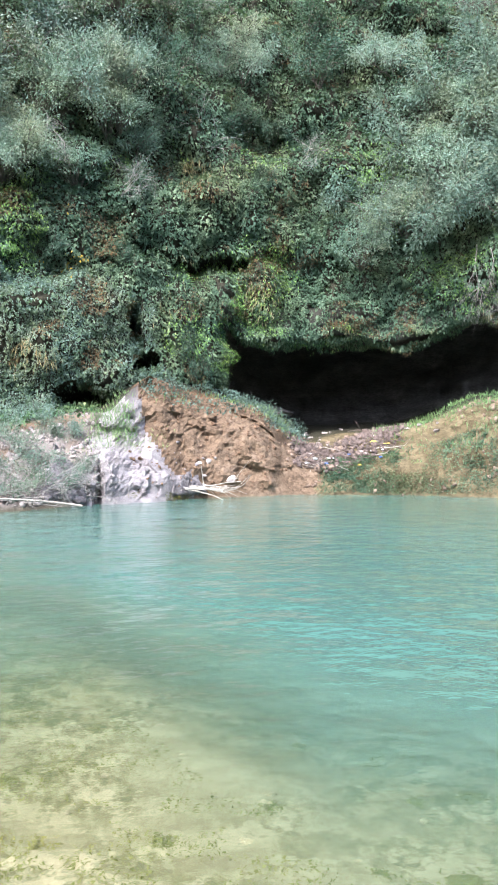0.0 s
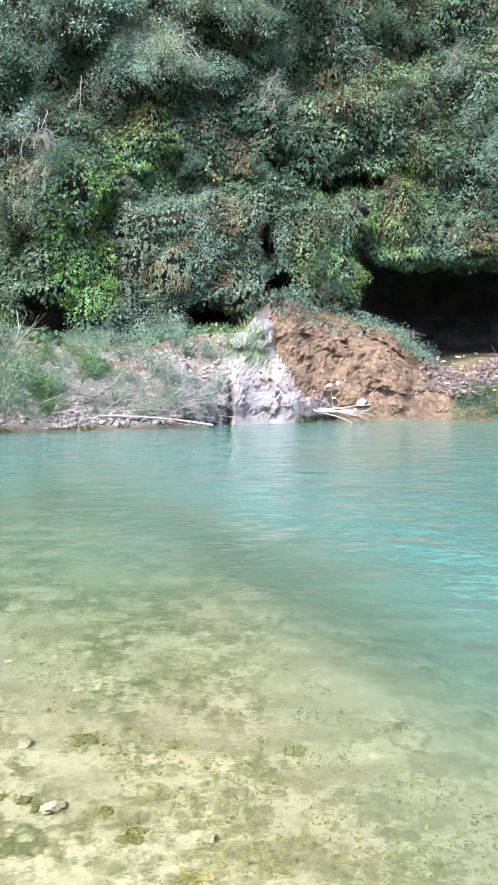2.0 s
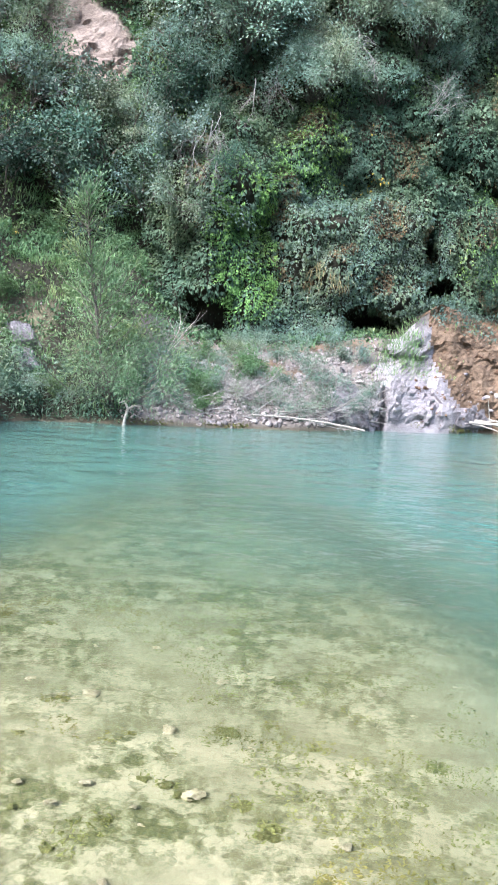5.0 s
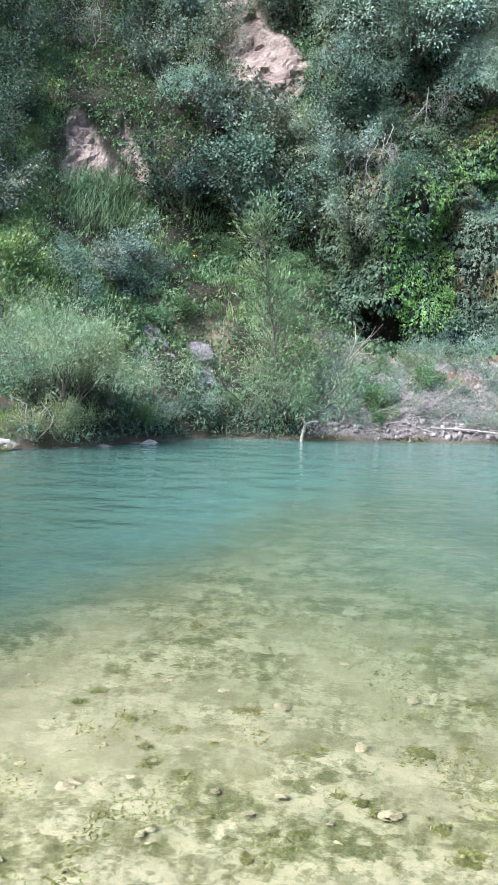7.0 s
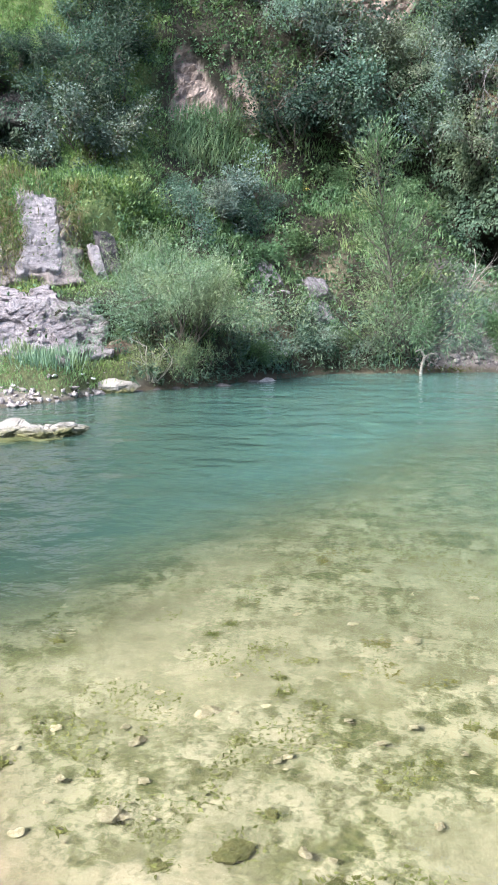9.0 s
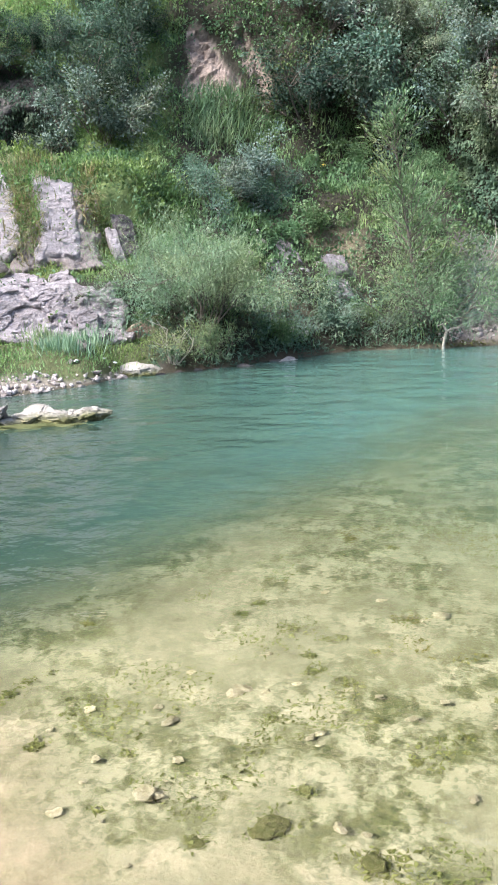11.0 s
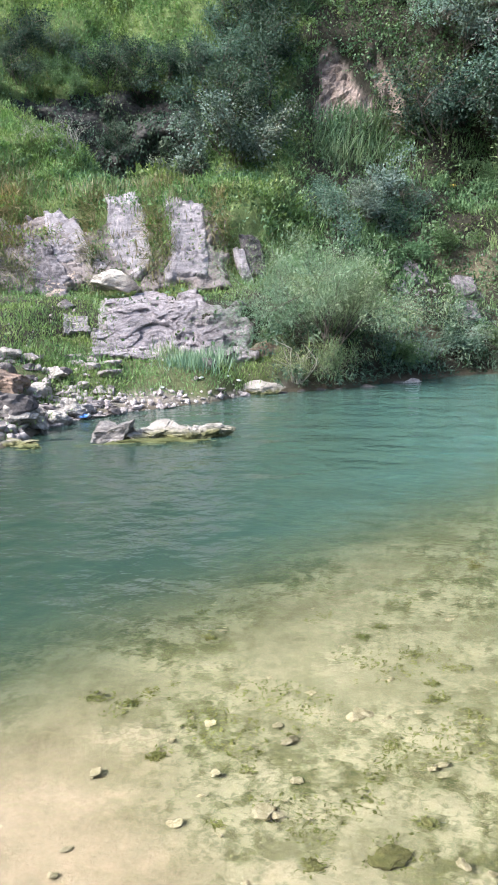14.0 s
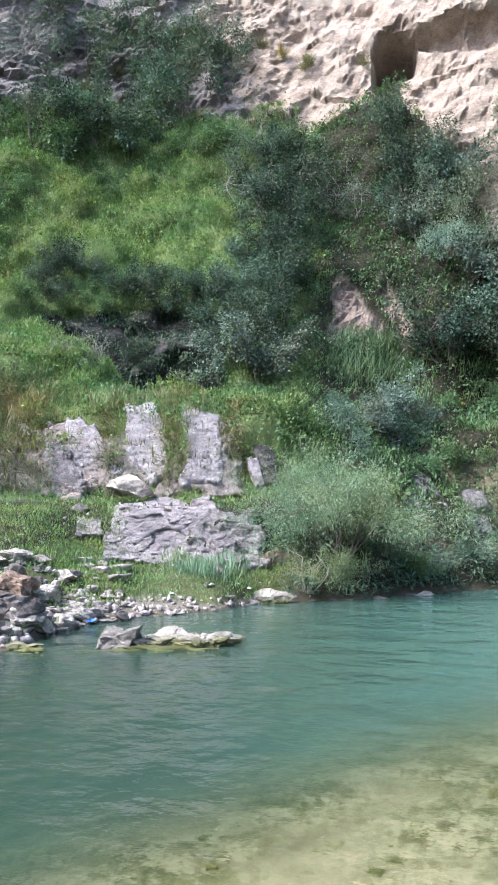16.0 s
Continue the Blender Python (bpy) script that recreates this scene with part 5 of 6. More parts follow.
slab("rock_slab", 45.15, 44.3, 1.95, 2.85, 0.14, WHITE_LILAC, "thin white strip of rock beside a dark rock face", -0.7, 5, res=30)
slab("rock_slab", 44.8, 43.3, 2.05, 3.25, 0.07, DARK_STONE, "dark grey rock face on the grassy slope", -0.7, 6, res=40)
ledge = tagged(new("rock_ledge"), "layered lilac-grey rock ledge with grass in its cracks", "rock", "rocks of the slope")
for i, (az0, az1, z0, z1, proud, shear, narrow) in enumerate(((55.2, 43.0, 0.45, 1.66, 0.12, -0.5, 0.2), (53.2, 48.4, 0.95, 1.76, 0.20, -0.5, 0.15), (55.0, 50.4, 0.6, 1.3, 0.16, -1.0, 0.45), (49.0, 43.4, 0.68, 1.74, 0.22, 0.2, 0.1), (47.9, 45.0, 0.55, 1.05, 0.3, 0.0, 0.3), (55.6, 53.6, 1.1, 1.45, 0.12, -0.2, 0.3), (50.4, 47.6, 1.2, 1.8, 0.26, -0.3, 0.2))):
    block = slab("ledge_block", az0, az1, z0, z1, proud, LILAC, "", shear, 8 + i * 7, 1.2, (0.8, 0.8, 1.7), 110, narrow, 0.28, 1.0, 0.26 if i else 0.1, 0.25 if i else 0.1)
    block.parent = ledge
slab("bedrock_outcrop", 12.6, 9.6, 0.02, 1.4, 0.2, OUTCROP, "weathered grey rock beside the mound", 0.3, 11, 0.0, (1.0, 1.0, 1.2), 60, 0.5, 0.35, 1.0, 0.3, 0.2)
slab("bedrock_outcrop", 4.9, 2.6, 0.05, 0.7, 0.22, OUTCROP, "pale broken rock at the foot of the mound", 0.0, 12, 0.0, (1, 1, 1), 50, 0.4, 0.3)
for a, r, z0, z1 in ((35.6, 0.35, 1.65, 2.15), (34.6, 0.3, 2.0, 2.5), (33.8, 0.3, 1.35, 1.75), (31.5, 0.3, 1.7, 2.1), (31.3, 0.3, 1.05, 1.5)):
    slab("rock_slab", a + 0.8, a - 0.8, z0 - 0.1, z1, 0.03, OUTCROP, "bare rock showing through the herbs of the bank", -0.7, a, 0.5, res=20)

BOULDERS = [rock_mesh("boulder", 100 + i, 14, 4, 0.75, 0.06, 0.045) for i in range(4)]
STONES = [rock_mesh("stone", 120 + i, 15, 3, 0.7, 0.02) for i in range(7)]
COBBLES = [rock_mesh("cobble", 140 + i, 7, 2, 0.55, 0.03) for i in range(4)]
SLATES = [rock_mesh("dark_stone", 150 + i, 14, 3, 0.65, 0.02) for i in range(3)]
CLODS = [rock_mesh("clod", 160 + i, 14, 2, 0.7, 0.10) for i in range(3)]


def on_bank(az, r):
    """The bank's surface at a bearing and distance."""
    v = np.linspace(0, 4.5, 160)
    p = face(np.full(160, az), v)
    k = int(np.argmin(np.abs(np.hypot(p[:, 0], p[:, 1]) - r)))
    return p[k]


rock("boulder", BOULDERS[0], BROWN_STONE, on_bank(59.0, 14.2) + [0, 0, 0.15], (1.15, 0.8, 0.8), 20, "large rusty brown boulder on the rubble shore", "boulder")
rock("boulder", BOULDERS[1], DARK_STONE, on_bank(59.9, 12.9) + [0, 0, 0.1], (1.0, 0.7, 0.85), 60, "dark square boulder among white rubble", "boulder")
rock("boulder", rock_mesh("boulder", 107, 14, 5, 0.9, 0.05, 0.05), TIDE_GREY, polar(52.6, 11.75, 0.06), (0.85, 0.62, 0.62), 30, "angular grey boulder standing in the water", "boulder")
rock("flat_rock", rock_mesh("flat_rock", 170, 9, 5, 0.6, 0.1, 0.06), TIDE_ROCK, polar(49.9, 11.7, 0.05), (0.95, 0.6, 0.6), 45, "long low pale rock lying in the water", "rock")
rock("flat_rock", rock_mesh("flat_rock", 169, 9, 5, 0.6, 0.1, 0.06), TIDE_ROCK, polar(47.6, 11.75, 0.04), (0.95, 0.45, 0.58), 52, "long low pale rock lying in the water", "rock")
rock("flat_rock", rock_mesh("flat_rock", 171, 8, 5, 0.6, 0.1, 0.08), MOSSY, polar(49.2, 11.5, -0.05), (1.9, 0.5, 0.3), 48, "low rock with green algae at the waterline", "rock")
rock("flat_rock", rock_mesh("flat_rock", 172, 12, 5, 0.7, 0.09, 0.05), TIDE_ROCK, polar(58.8, 11.9, -0.02), (1.3, 0.7, 0.32), 30, "flat white slab at the edge of the water", "rock")
rock("flat_rock", rock_mesh("flat_rock", 173, 10, 4, 0.7, 0.1, 0.08), MOSSY, polar(57.6, 11.6, -0.05), (0.7, 0.4, 0.2), 30, "low rock with green algae at the waterline", "rock")
rock("white_block", rock_mesh("white_block", 174, 14, 4, 0.7, 0.06, 0.04), TIDE_ROCK, polar(43.45, 16.65, 0.08), (0.66, 0.5, 0.4), 40, "pale square block of stone at the waterline", "stone")
rock("slate_block", rock_mesh("slate_block", 175, 12, 3), DARK_STONE, on_bank(46.6, 16.6) + [0, 0, 0.1], (0.3, 0.22, 0.42), 10, "small upright slate-grey stone on the turf", "stone")
rock("pink_block", rock_mesh("pink_block", 176, 12, 4, 0.7, 0.08), PALE_ROCK, spot(52.1, 1.95, 2.0) + [0.25, -0.3, 0.24], (1.1, 0.75, 0.75), 50, "pale pinkish boulder below the rock slabs", "boulder")
rock("pale_block", rock_mesh("pale_block", 177, 12, 3), STONE, spot(55.1, 1.55, 2.0), (0.4, 0.35, 0.5), 50, "upright pale stone in the grass", "stone")
rock("rusty_block", rock_mesh("rusty_block", 178, 12, 3), BROWN_STONE, spot(43.2, 0.75, 0.5), (0.7, 0.5, 0.55), 50, "reddish-brown stone beside the willow", "stone")
for a, d, s in ((41.1, 17.05, 0.4), (40.0, 17.2, 0.3), (38.8, 17.25, 0.36), (37.0, 17.6, 0.45), (42.4, 16.75, 0.3), (35.2, 18.3, 0.5)):
    rock("waterline_stone", STONES[int(rng.integers(7))], DARK_STONE, polar(a, d, -0.02), (s, s * 0.8, s * 0.5), None, "small wet stone at the waterline", "stone", "stones along the water")
for a, d, s in ((44.6, 16.55, 0.5), (45.6, 16.35, 0.62), (46.7, 16.2, 0.45), (47.6, 16.0, 0.6), (48.7, 15.8, 0.5), (49.9, 15.5, 0.66), (51.2, 15.1, 0.55), (52.4, 14.7, 0.6), (34.4, 18.4, 0.5)):
    rock("waterline_rock", BOULDERS[int(rng.integers(4))], STONE, polar(a, d, -0.02), (s * 1.25, s * 0.8, s * 0.42), None, "low pale rock at the edge of the water", "rock", "stones along the water")
for a, d, s in ((56.2, 13.6, 0.7), (57.4, 13.0, 0.62), (55.3, 14.2, 0.55), (58.3, 12.7, 0.8), (60.6, 13.2, 0.9), (57.2, 14.5, 0.75), (60.2, 15.2, 0.8), (58.6, 15.6, 0.6), (61.6, 12.2, 0.7), (55.9, 15.4, 0.45)):
    rock("boulder", BOULDERS[int(rng.integers(4))], PALE_ROCK, on_bank(a, d) + [0, 0, s * 0.12], (s, s * 0.75, s * 0.7), None, "pale angular block in the rubble of the shore", "boulder", "rubble of the shore")
for _ in range(260):
    a = rng.uniform(52.5, 63)
    lo = np.interp(a, [52, 55, 59.6, 64], [14.7, 13.8, 11.9, 11.4])
    d = lo + rng.random() ** 1.3 * 3.2
    s = 0.1 + 0.36 * rng.random() ** 2.4
    dark = rng.random() < 0.17
    p = on_bank(a, d)
    if dark:
        rock("dark_stone", SLATES[int(rng.integers(3))], DARK_STONE, p + [0, 0, s * 0.12], s, None, "dark grey stone in the rubble", "stone", "rubble of the shore")
    else:
        rock("stone", STONES[int(rng.integers(7))], STONE, p + [0, 0, s * 0.08], (s * 1.15, s * 0.85, s * 0.65), None, "pale angular stone in the rubble", "stone", "rubble of the shore")
for _ in range(45):
    a = rng.uniform(42.8, 54)
    lo = np.interp(a, S_AZ, S_RZ[:, 0, 0])
    d = lo - 0.12 + rng.random() ** 2 * 0.8
    s = 0.07 + 0.24 * rng.random() ** 3
    rock("stone", STONES[int(rng.integers(7))], STONE, on_bank(a, d) + [0, 0, s * 0.05], (s * 1.2, s * 0.85, s * 0.55), None, "pale angular stone on the shore", "stone", "rubble of the shore")
for _ in range(60):
    a = rng.uniform(9.8, 24.5)
    d = np.interp(a, S_AZ, S_RZ[:, 0, 0]) + 0.05 + rng.random() ** 1.2 * 1.6
    s = 0.08 + 0.2 * rng.random() ** 3
    rock("cobble", COBBLES[int(rng.integers(4))], STONE, on_bank(a, d) + [0, 0, s * 0.1], s, None, "pale cobble on the muddy bank", "stone", "cobbles of the bank")
for _ in range(30):
    a = rng.uniform(-1.5, 6.9)
    v = rng.uniform(0.15, 2.0)
    s = 0.07 + 0.2 * rng.random() ** 3
    rock("clod", CLODS[int(rng.integers(3))], MUD, face([a], [v])[0] + [0, 0, 0.02], s, None, "lump of orange-brown earth on the mound", "earth clod", "clods of the mound")
for _ in range(9):
    a = rng.uniform(0.9, 4.4)
    s = 0.1 + 0.24 * rng.random() ** 2
    rock("stone", STONES[int(rng.integers(7))], STONE, face([a], [rng.uniform(0.05, 0.8)])[0], s, None, "pale broken stone at the foot of the mound", "stone", "stones of the mound")
rock("cave_boulder", rock_mesh("cave_boulder", 180, 9, 3), DARK_STONE, face([-1.6], [2.6])[0] + [0, 0, 0.25], (1.2, 1.0, 0.9), 10, "rounded dark boulder at the mouth of the cave", "boulder")
for _ in range(30):
    a = rng.uniform(-12, -2.5)
    s = 0.1 + 0.22 * rng.random() ** 2
    rock("cobble", COBBLES[int(rng.integers(4))], STONE, face([a], [rng.uniform(1.3, 2.6)])[0] + [0, 0, 0.03], s, None, "pale cobble among the driftwood", "stone", "cobbles before the cave")


def gravel(name, weight, per_m2, size, mat, label, category="rubble"):
    """Small broken stones or lumps, too many to count, sitting in the surface."""
    p, n = scatter(weight, per_m2)
    k = len(p)
    cube = np.array([(x, y, z) for x in (-1, 1) for y in (-1, 1) for z in (-1, 1)], float) * 0.5
    f = np.array([(0, 1, 3, 2), (4, 6, 7, 5), (0, 4, 5, 1), (2, 3, 7, 6), (0, 2, 6, 4), (1, 5, 7, 3)])
    s = size[0] + (size[1] - size[0]) * rng.random(k) ** 3
    v = cube[None] * rng.uniform(0.5, 1.1, (k, 1, 3)) + rng.normal(0, 0.14, (k, 8, 3))
    a, b = unit(rng.normal(0, 1, (k, 3))), unit(rng.normal(0, 1, (k, 3)))
    a2 = unit(np.cross(a, b))
    basis = np.stack([a, a2, np.cross(a, a2)], 1)
    v = np.einsum("kij,kjl->kil", v, basis) * s[:, None, None] + (p + n * s[:, None] * 0.2)[:, None]
    faces = (f[None] + (np.arange(k) * 8)[:, None, None]).reshape(-1, 4)
    return tagged(piece(name, mesh_of(name, v.reshape(-1, 3), faces), mat), label, category, kind="stuff")


gravel("mound_crumbs", box(cell_az, -2.5, 7.2, 0.4) * box(cell_v, 0.1, 2.1, 0.1), 26, (0.02, 0.08), MUD, "crumbled orange-brown earth on the mound", "earth")
gravel("clay_crumbs", box(cell_az, -22, -2, 0.4) * box(cell_v, 0.05, 2.2, 0.1) * smooth(-0.2, 0.3, n2), 40, (0.03, 0.18), BROWN_STONE, "crumbled brown clay on the bank before the cave", "earth")
gravel("drift_debris", box(cell_az + 0.5 * n2, -9.5, -2.6, 0.4) * box(cell_v, np.interp(cell_az, [-9, -5, -2.6], [1.5, 0.8, 1.1]), np.interp(cell_az, [-9, -5, -2.6], [2.5, 1.9, 2.2]), 0.15), 160, (0.04, 0.16), DARK_WOOD, "reddish-brown driftwood chips piled in the gully", "driftwood")
gravel("bank_gravel", box(cell_az, 9.3, 25, 0.4) * box(cell_v, 0.12, 1.9, 0.1) * (0.4 + 0.6 * smooth(-0.2, 0.2, n2)), 190, (0.02, 0.13), STONE, "grey gravel and rubble on the bank", "gravel")
gravel("rock_crumbs", box(cell_az, 3.4, 9.8, 0.3) * box(cell_v, 0.0, 0.9, 0.1), 9, (0.03, 0.14), LILAC, "broken lilac-grey stone at the foot of the mound")
gravel("shore_gravel", box(cell_az, 42.8, 64, 0.4) * box(cell_v + 0.2 * n2, -0.1, np.interp(cell_az, [43, 54, 57], [0.3, 0.45, 1.0]), 0.1), 110, (0.02, 0.11), STONE, "pale gravel and broken stone along the shore", "gravel")
gravel("turf_stones", box(cell_az, 47, 64, 0.4) * np.maximum(box(cell_v, 0.8, 2.0, 0.1), box(cell_az, 54, 64, 0.4) * box(cell_v, 1.8, 4.1, 0.1)), 4, (0.03, 0.13), STONE, "scattered pale stones in the turf")
gravel("scree", box(cell_az, 26, 37, 0.4) * box(cell_v, 0.5, 2.4, 0.1) * smooth(0.1, 0.4, n2), 22, (0.03, 0.13), STONE, "pale stones showing through the herbs of the bank")


# ---- stones on the bed ----
def bed_spot(az, r):
    rw = np.interp(az, cols, r_w)
    return polar(az, r, float(bed_height(np.array([az]), np.array([r]), np.array([rw]))[0]))


PEBBLES = [rock_mesh("pebble", 200 + i, 8, 2, 0.5, 0.03) for i in range(4)]
ALGAE = [rock_mesh("algae_stone", 210 + i, 4, 3, 0.36, 0.18) for i in range(4)]
for a, d, s in ((19.2, 4.06, 0.08), (25.7, 4.15, 0.06), (20.9, 4.71, 0.10), (25.9, 5.19, 0.12), (29.2, 5.39, 0.09), (18.0, 5.43, 0.07), (29.6, 4.16, 0.05), (33.3, 3.83, 0.05), (22.0, 5.97, 0.07), (37.8, 4.28, 0.10), (32.6, 5.60, 0.07), (44.2, 3.44, 0.11), (49.6, 3.42, 0.07), (47.1, 3.77, 0.06), (34.0, 3.80, 0.05), (54.3, 3.85, 0.07), (42.6, 4.01, 0.08), (38.3, 4.24, 0.09), (36.5, 4.22, 0.06), (32.6, 5.58, 0.06), (56.1, 3.33, 0.05), (56.9, 3.19, 0.05), (36.5, 4.63, 0.09), (19.2, 4.06, 0.10), (20.9, 4.68, 0.09), (0.2, 4.55, 0.08), (10.5, 4.97, 0.05), (-1.2, 5.13, 0.09), (-1.0, 4.99, 0.09), (18.9, 4.07, 0.08)):
    rock("pebble", PEBBLES[int(rng.integers(4))], PALE_PEBBLE, bed_spot(a, d) + [0, 0, s * 0.15], s, None, "pale stone lying on the river bed", "stone", "stones of the river bed")
for a, d, s in ((45.2, 3.79, 0.13), (36.6, 3.95, 0.16), (41.2, 3.13, 0.23), (47.1, 3.39, 0.11), (31.8, 4.81, 0.22), (38.3, 4.23, 0.14), (42.4, 4.09, 0.14), (31.3, 4.31, 0.15), (29.9, 3.96, 0.14), (27.7, 3.64, 0.17), (36.2, 3.97, 0.21), (24.3, 3.85, 0.13), (20.9, 4.16, 0.21), (17.6, 4.75, 0.27), (15.0, 4.85, 0.14), (29.7, 4.67, 0.16), (32.8, 4.82, 0.19), (27.0, 4.82, 0.14), (16.3, 4.01, 0.28), (14.4, 3.85, 0.29), (23.3, 4.66, 0.09), (26.3, 4.62, 0.09), (14.8, 3.77, 0.31), (19.9, 4.08, 0.19), (22.3, 4.23, 0.22), (17.1, 4.72, 0.19), (12.3, 4.65, 0.18), (14.8, 4.92, 0.11)):
    rock("algae_stone", ALGAE[int(rng.integers(4))], OLIVE_STONE, bed_spot(a, d) + [0, 0, -0.015], (s * 0.3, s * 0.27, s * 0.2), None, "stone overgrown with olive algae on the river bed", "stone", "stones of the river bed")
for _ in range(150):
    a, d = rng.uniform(-18, 64), 1.9 + 5.0 * rng.random() ** 1.4
    s = 0.025 + 0.05 * rng.random() ** 3
    rock("pebble", PEBBLES[int(rng.integers(4))], PALE_PEBBLE, bed_spot(a, d) + [0, 0, s * 0.15], s, None, "pale stone lying on the river bed", "stone", "stones of the river bed")
for _ in range(50):
    a, d = rng.uniform(-18, 64), rng.uniform(1.9, 7.0)
    s = 0.05 + 0.09 * rng.random() ** 2
    rock("algae_stone", ALGAE[int(rng.integers(4))], OLIVE_STONE, bed_spot(a, d) + [0, 0, -0.005], (s * 0.95, s * 0.8, s * 0.45), None, "stone overgrown with olive algae on the river bed", "stone", "stones of the river bed")


# algae threads in patches on the bed
CLUMPS = [o for o in bpy.data.objects if o.name.startswith("algae_stone")]
k = 320000
aa, rr = rng.uniform(-19, 64, k), 1.8 + 5.8 * rng.random(k) ** 0.8
rw_k = np.interp(aa, cols, r_w)
bp = np.stack([-rr * np.sin(np.radians(aa)), rr * np.cos(np.radians(aa)), bed_height(aa, rr, rw_k)], 1)
keep = (fbm(bp * [1, 1, 0], 0.28, 4, 51.0) + 0.6 * fbm(bp * [1, 1, 0], 1.3, 2, 57.0)) > 0.12
keep &= rng.random(k) < 0.3
keep &= rr < np.interp(aa, EDGE_AZ, EDGE_R) * 0.85
keep &= rr > np.interp(aa, [10, 30, 40, 46, 48.5, 50.6, 55, 60], [2.2, 2.9, 3.1, 3.2, 3.5, 4.0, 4.5, 4.8])
bp = bp[keep]
for o in CLUMPS:
    w = o.matrix_world.to_scale()[0]
    m = int(170 * min(1.0, w / 0.08))
    bp = np.concatenate([bp, np.array(o.matrix_world.translation) + rng.normal(0, 1, (m, 3)) * [w * 0.4, w * 0.4, 0.005] + [0, 0, 0.01]])
bp[:, 2] += 0.035 * fbm(np.stack([bp[:, 0], bp[:, 1], bp[:, 2]], 1), 0.9, 3) * 0.9
k = len(bp)
s = rng.uniform(0.012, 0.03, k)
tagged(piece("algae", leaf_mesh("algae", bp, rng.normal(0, 1, (k, 3)) * [1, 1, 0.2] + [0, 0, 0.14], rng.normal(0, 0.4, (k, 3)) + [0, 0, 1], s, s * 0.42), ALGA), "olive-green algae in patches on the river bed", "algae", kind="stuff")


# ---- driftwood and dead branches ----
def branch_thing(name, at, heading, length, radius, kids, mat, label, category="branch", seed=1, bend=0.1, depth=1, spread=0.5, sag=0.0, group=""):
    r = np.random.default_rng(seed)
    root = new(name)
    tubes, tips = [], []
    grow(r, (0, 0, 0), heading, length, radius, depth, spread, bend, sag, kids, tubes, tips)
    limb = piece("limb", tube_mesh("limb", tubes[:1], 7), mat, root)
    if tubes[1:]:
        tagged(piece("brushwood", tube_mesh("brushwood", tubes[1:], 3), mat, limb), kind="stuff")
    root.matrix_basis = Matrix.Translation(at)
    return tagged(root, label, category, group)


def across(az, side, up=0.0, back=0.0):
    """A heading along the bank (side > 0: towards greater bearings), with some rise and some way back from the river."""
    a = radians(az)
    return np.array([-math.cos(a) * side - math.sin(a) * back, -math.sin(a) * side + math.cos(a) * back, up])


branch_thing("driftwood_log", polar(10.2, 21.55, 0.07), unit(polar(16.8, 21.2, 0.42) - polar(10.2, 21.55, 0.07)), 2.7, 0.03, 0, DEAD_WOOD, "long bleached log lying along the waterline", "log", 3, 0.05)
branch_thing("driftwood_log", polar(1.6, 24.6, 0.22), across(2, 1.0, 0.03), 1.5, 0.035, 5, WHITE_WOOD, "bleached log at the foot of the mound", "log", 4, 0.05)
for i in range(14):
    a = rng.uniform(1.2, 4.6)
    branch_thing("drift_branch", polar(a, np.interp(a, S_AZ, S_RZ[:, 0, 0]) - 0.05, rng.uniform(0.04, 0.35)), across(a, rng.choice([-1, 1]), rng.uniform(-0.1, 0.2), rng.uniform(-0.3, 0.5)), rng.uniform(0.6, 1.3), 0.02, 3, DEAD_WOOD, "bleached driftwood branch in a heap at the mound", seed=300 + i, group="driftwood heap")
for i in range(75):
    a = rng.uniform(9.6, 21.5)
    p = face([a], [rng.uniform(0.15, 1.1)])[0]
    branch_thing("dry_branch", p + [0, 0, 0.05], across(a, rng.choice([-1, 1]), rng.uniform(0.0, 0.6), rng.uniform(-0.3, 0.6)), rng.uniform(0.5, 1.2), 0.012, 4, GREY_BARK, "dry grey branch washed up on the bank", seed=340 + i, depth=2, group="dry branches of the bank")
for i in range(120):
    a = rng.uniform(-9.0, -2.6)
    p = face([a], [np.interp(a, [-9, -5, -2.6], [1.9, 1.2, 1.5]) + rng.uniform(-0.5, 0.5)])[0]
    branch_thing("drift_branch", p + [0, 0, 0.06], across(a, rng.choice([-1, 1]), rng.uniform(-0.1, 0.3), rng.uniform(-0.5, 0.5)), rng.uniform(0.25, 0.65), 0.015, 3, DARK_WOOD if i % 9 else DEAD_WOOD, "washed-up driftwood branch in the gully before the cave", seed=400 + i, group="driftwood of the gully")
for i, (a, h, s) in enumerate(((-14.6, 7.3, 1.6), (-15.4, 7.0, 1.5), (-13.8, 7.6, 1.2), (20.6, 7.6, 1.6), (21.0, 7.4, 1.5), (20.2, 7.8, 1.4), (13.0, 10.6, 1.3), (11.9, 10.4, 1.2), (12.5, 11.0, 1.2), (17.0, 9.9, 1.5), (18.2, 9.2, 1.4), (29.9, 9.0, 1.1))):
    a2 = radians(a)
    out = np.array([math.sin(a2), -math.cos(a2), 0])
    branch_thing("dead_branch", spot(a, h, 5.0) + out * 0.8, out * 0.5 + [0, 0, -0.6], s * 0.85, 0.012, 5, GREY_BARK, "bare grey dead branch hanging from the cliff", seed=500 + i, bend=0.25, depth=3, spread=0.5, sag=-0.14, group="dead branches of the cliff")
for i, (dx, up) in enumerate(((-0.45, 1.0), (-0.5, 1.25), (0.55, 0.8))):
    branch_thing("leaning_pole", spot(22.6, 1.5, 0.5), across(22.5, -1.0 * dx * -1 if i < 2 else -0.6, up, -0.1), 1.3 if i < 2 else 1.0, 0.012, 3, DEAD_WOOD, "bare dead branch leaning against the bank", seed=520 + i, bend=0.16, group="leaning dead branches")
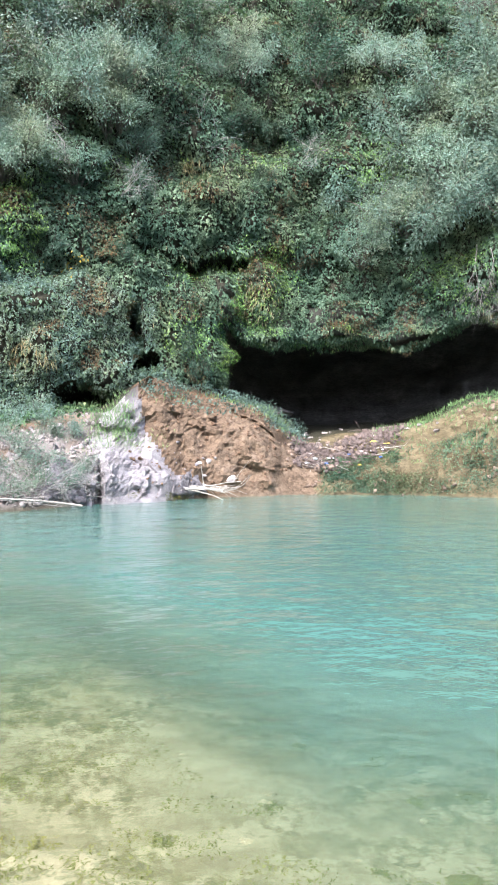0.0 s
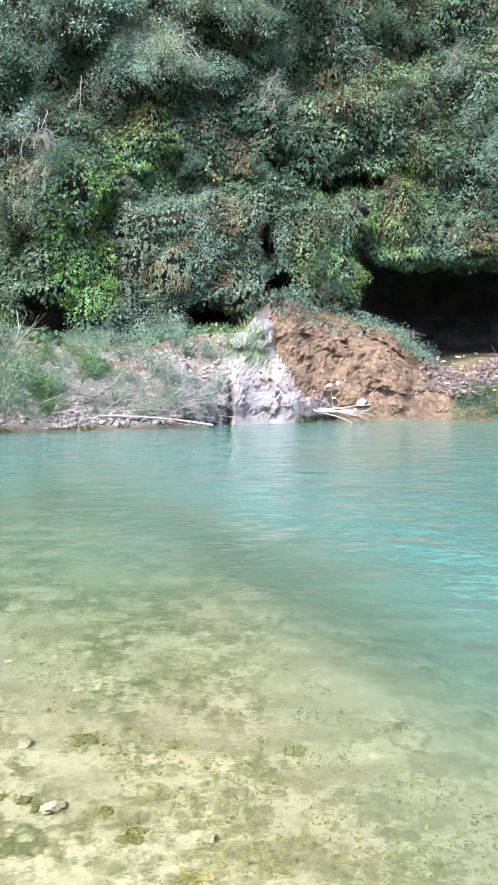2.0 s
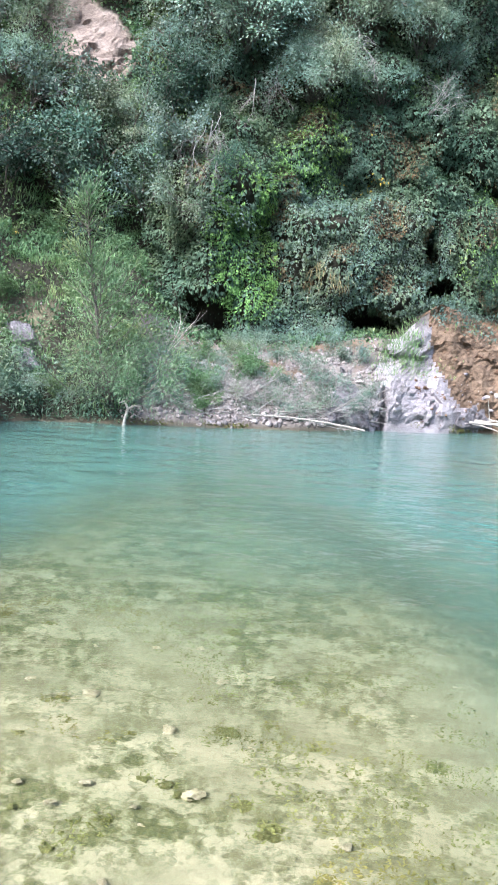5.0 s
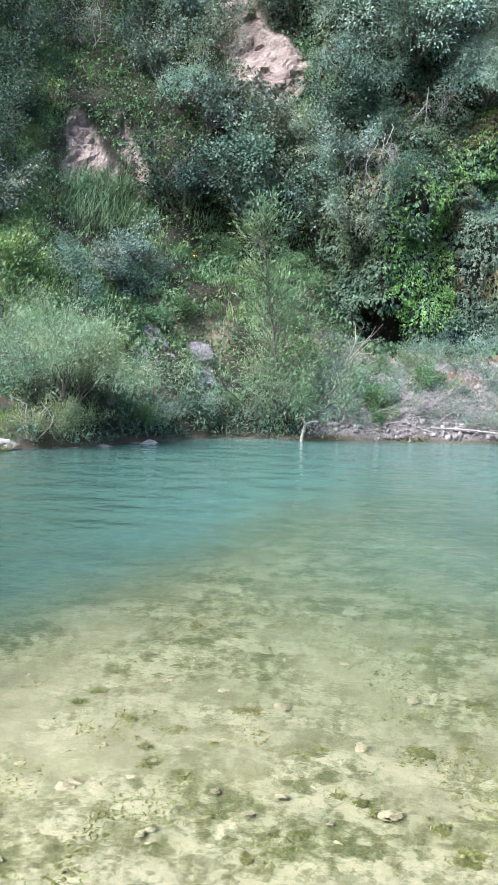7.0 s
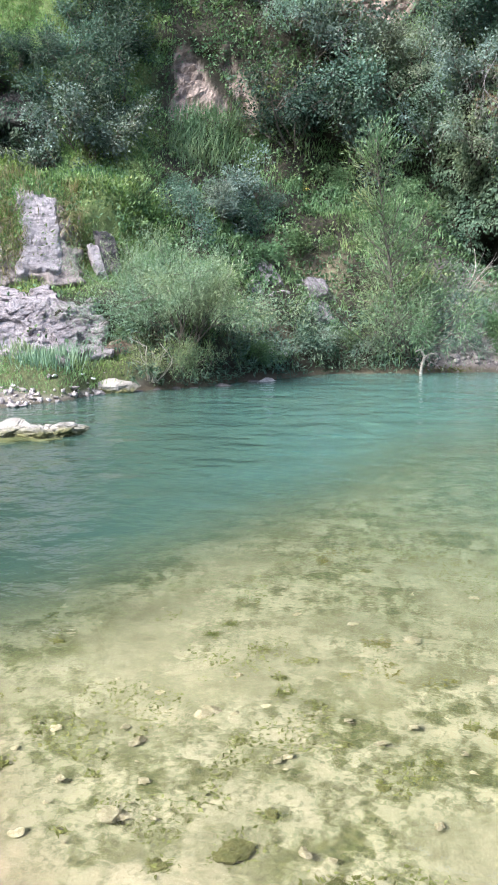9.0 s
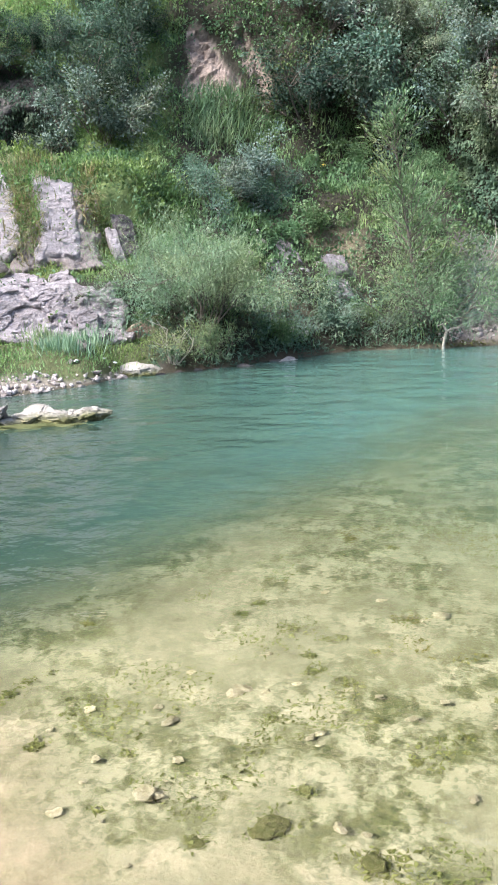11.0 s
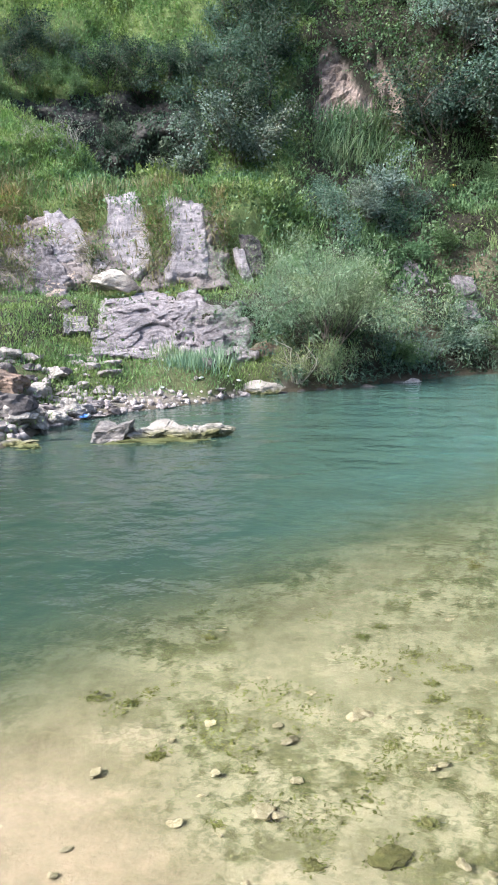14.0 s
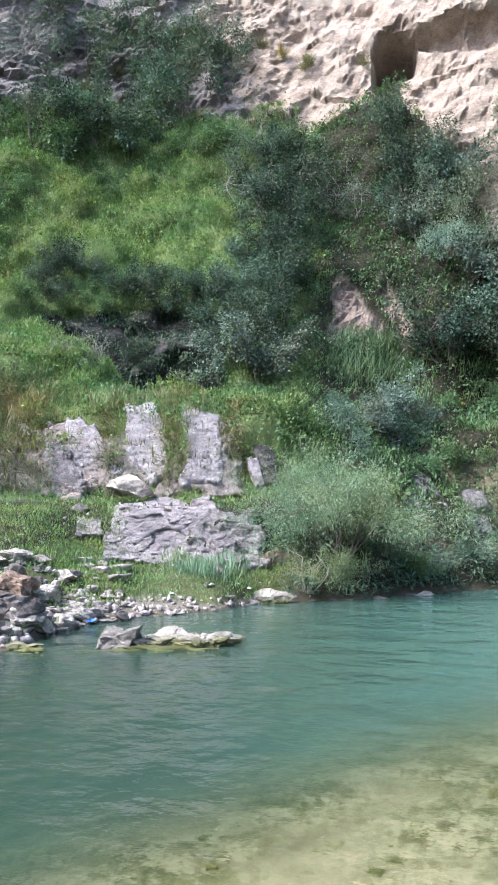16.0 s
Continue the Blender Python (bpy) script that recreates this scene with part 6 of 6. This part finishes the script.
for i in range(7):
    branch_thing("dry_branch", polar(41.6 - 0.1 * i, 17.15, 0.12), across(41.5, rng.uniform(-0.7, 0.9), rng.uniform(0.4, 1.1), -0.2), rng.uniform(0.4, 0.8), 0.016, 3, DEAD_WOOD, "pale dry branches at the foot of the willow", seed=540 + i, group="dry branches by the willow")
stick = new("driftwood_fork")
for i, (pts, r0, r1) in enumerate(((((0, 0, -0.15), (0.03, 0, 0.15), (0.1, 0, 0.42)), 0.035, 0.04), (((0.1, 0, 0.42), (0.28, 0.02, 0.5), (0.4, 0, 0.48)), 0.032, 0.014), (((0.1, 0, 0.42), (0.0, 0.02, 0.6), (-0.12, 0, 0.55)), 0.032, 0.014))):
    piece("limb", tube_mesh("limb", [(np.array(pts), r0, r1)], 8), DEAD_WOOD, stick)
stick.matrix_basis = Matrix.Translation(polar(25.0, 19.85)) @ pose(0, 0, 0, 0, 0, 25) @ Matrix.Scale(0.85, 4)
tagged(stick, "white forked driftwood standing in the water", "driftwood")


# ---- litter ----
def scrap(name, at, size, mat, label, seed):
    me = rock_mesh(name, seed, 6, 2, 0.6, 0.22)
    return rock(name, me, mat, at, size, None, label, "litter")


for i in range(12):
    a = rng.uniform(-8.5, -3.0)
    scrap("plastic_scrap", face([a], [rng.uniform(0.9, 2.0)])[0] + [0, 0, 0.06], (0.18, 0.12, 0.1), (WHITE_PLASTIC, YELLOW_PLASTIC, WHITE_PLASTIC, BLUE_PLASTIC)[i % 4], "small plastic scrap among the driftwood", 640 + i)
scrap("plastic_bag", spot(46.3, 2.05, 2.0) + [0, 0, 0.08], (0.2, 0.18, 0.24), WHITE_PLASTIC, "crumpled white plastic bag in the grass", 601)
scrap("blue_scrap", on_bank(54.4, 13.6) + [0, 0, 0.06], (0.24, 0.12, 0.1), BLUE_PLASTIC, "blue plastic scrap at the water's edge", 602)
scrap("yellow_scrap", spot(31.9, 4.5, 2.0) + [0, 0, 0.08], (0.2, 0.14, 0.22), YELLOW_PLASTIC, "small yellow plastic scrap on the slope", 603)
for i, (a, d) in enumerate(((47.2, 16.2), (45.6, 16.5), (49.6, 15.9), (56.5, 14.9), (44.9, 16.7), (23.9, 21.4), (21.2, 21.6))):
    scrap("plastic_scrap", on_bank(a, d) + [0, 0, 0.04], (0.13, 0.09, 0.06), WHITE_PLASTIC, "small white plastic scrap on the shore", 610 + i)


# ---- grass tufts on the cliff ----
def tuft(az, z, size, seed):
    r = np.random.default_rng(seed)
    root = new("grass_tuft")
    k = 160
    along = r.normal(0, 0.5, (k, 3)) + [0, 0, 0.45] + polar(az, -0.6)
    s = r.uniform(0.4, 1.0, k) * size
    piece("tuft", leaf_mesh("tuft", r.normal(0, 0.06, (k, 3)), along, r.normal(0, 1, (k, 3)), s, np.full(k, 0.016), 0.1), DRY_GRASS, root)
    root.matrix_basis = Matrix.Translation(spot(az, z, 6.0))
    return tagged(root, "dry brownish grass tuft rooted in the pale cliff", "grass tuft", "grass tufts of the cliff")


for i, (a, z, s) in enumerate(((42.6, 18.8, 0.8), (41.1, 18.0, 0.8), (40.9, 18.3, 0.5), (43.9, 19.6, 0.6), (37.4, 17.9, 0.5), (46.0, 19.5, 0.7), (48.4, 19.0, 0.8), (50.8, 18.4, 0.8), (53.0, 18.9, 0.7), (55.2, 18.0, 0.8))):
    tuft(a, z, s, 700 + i)
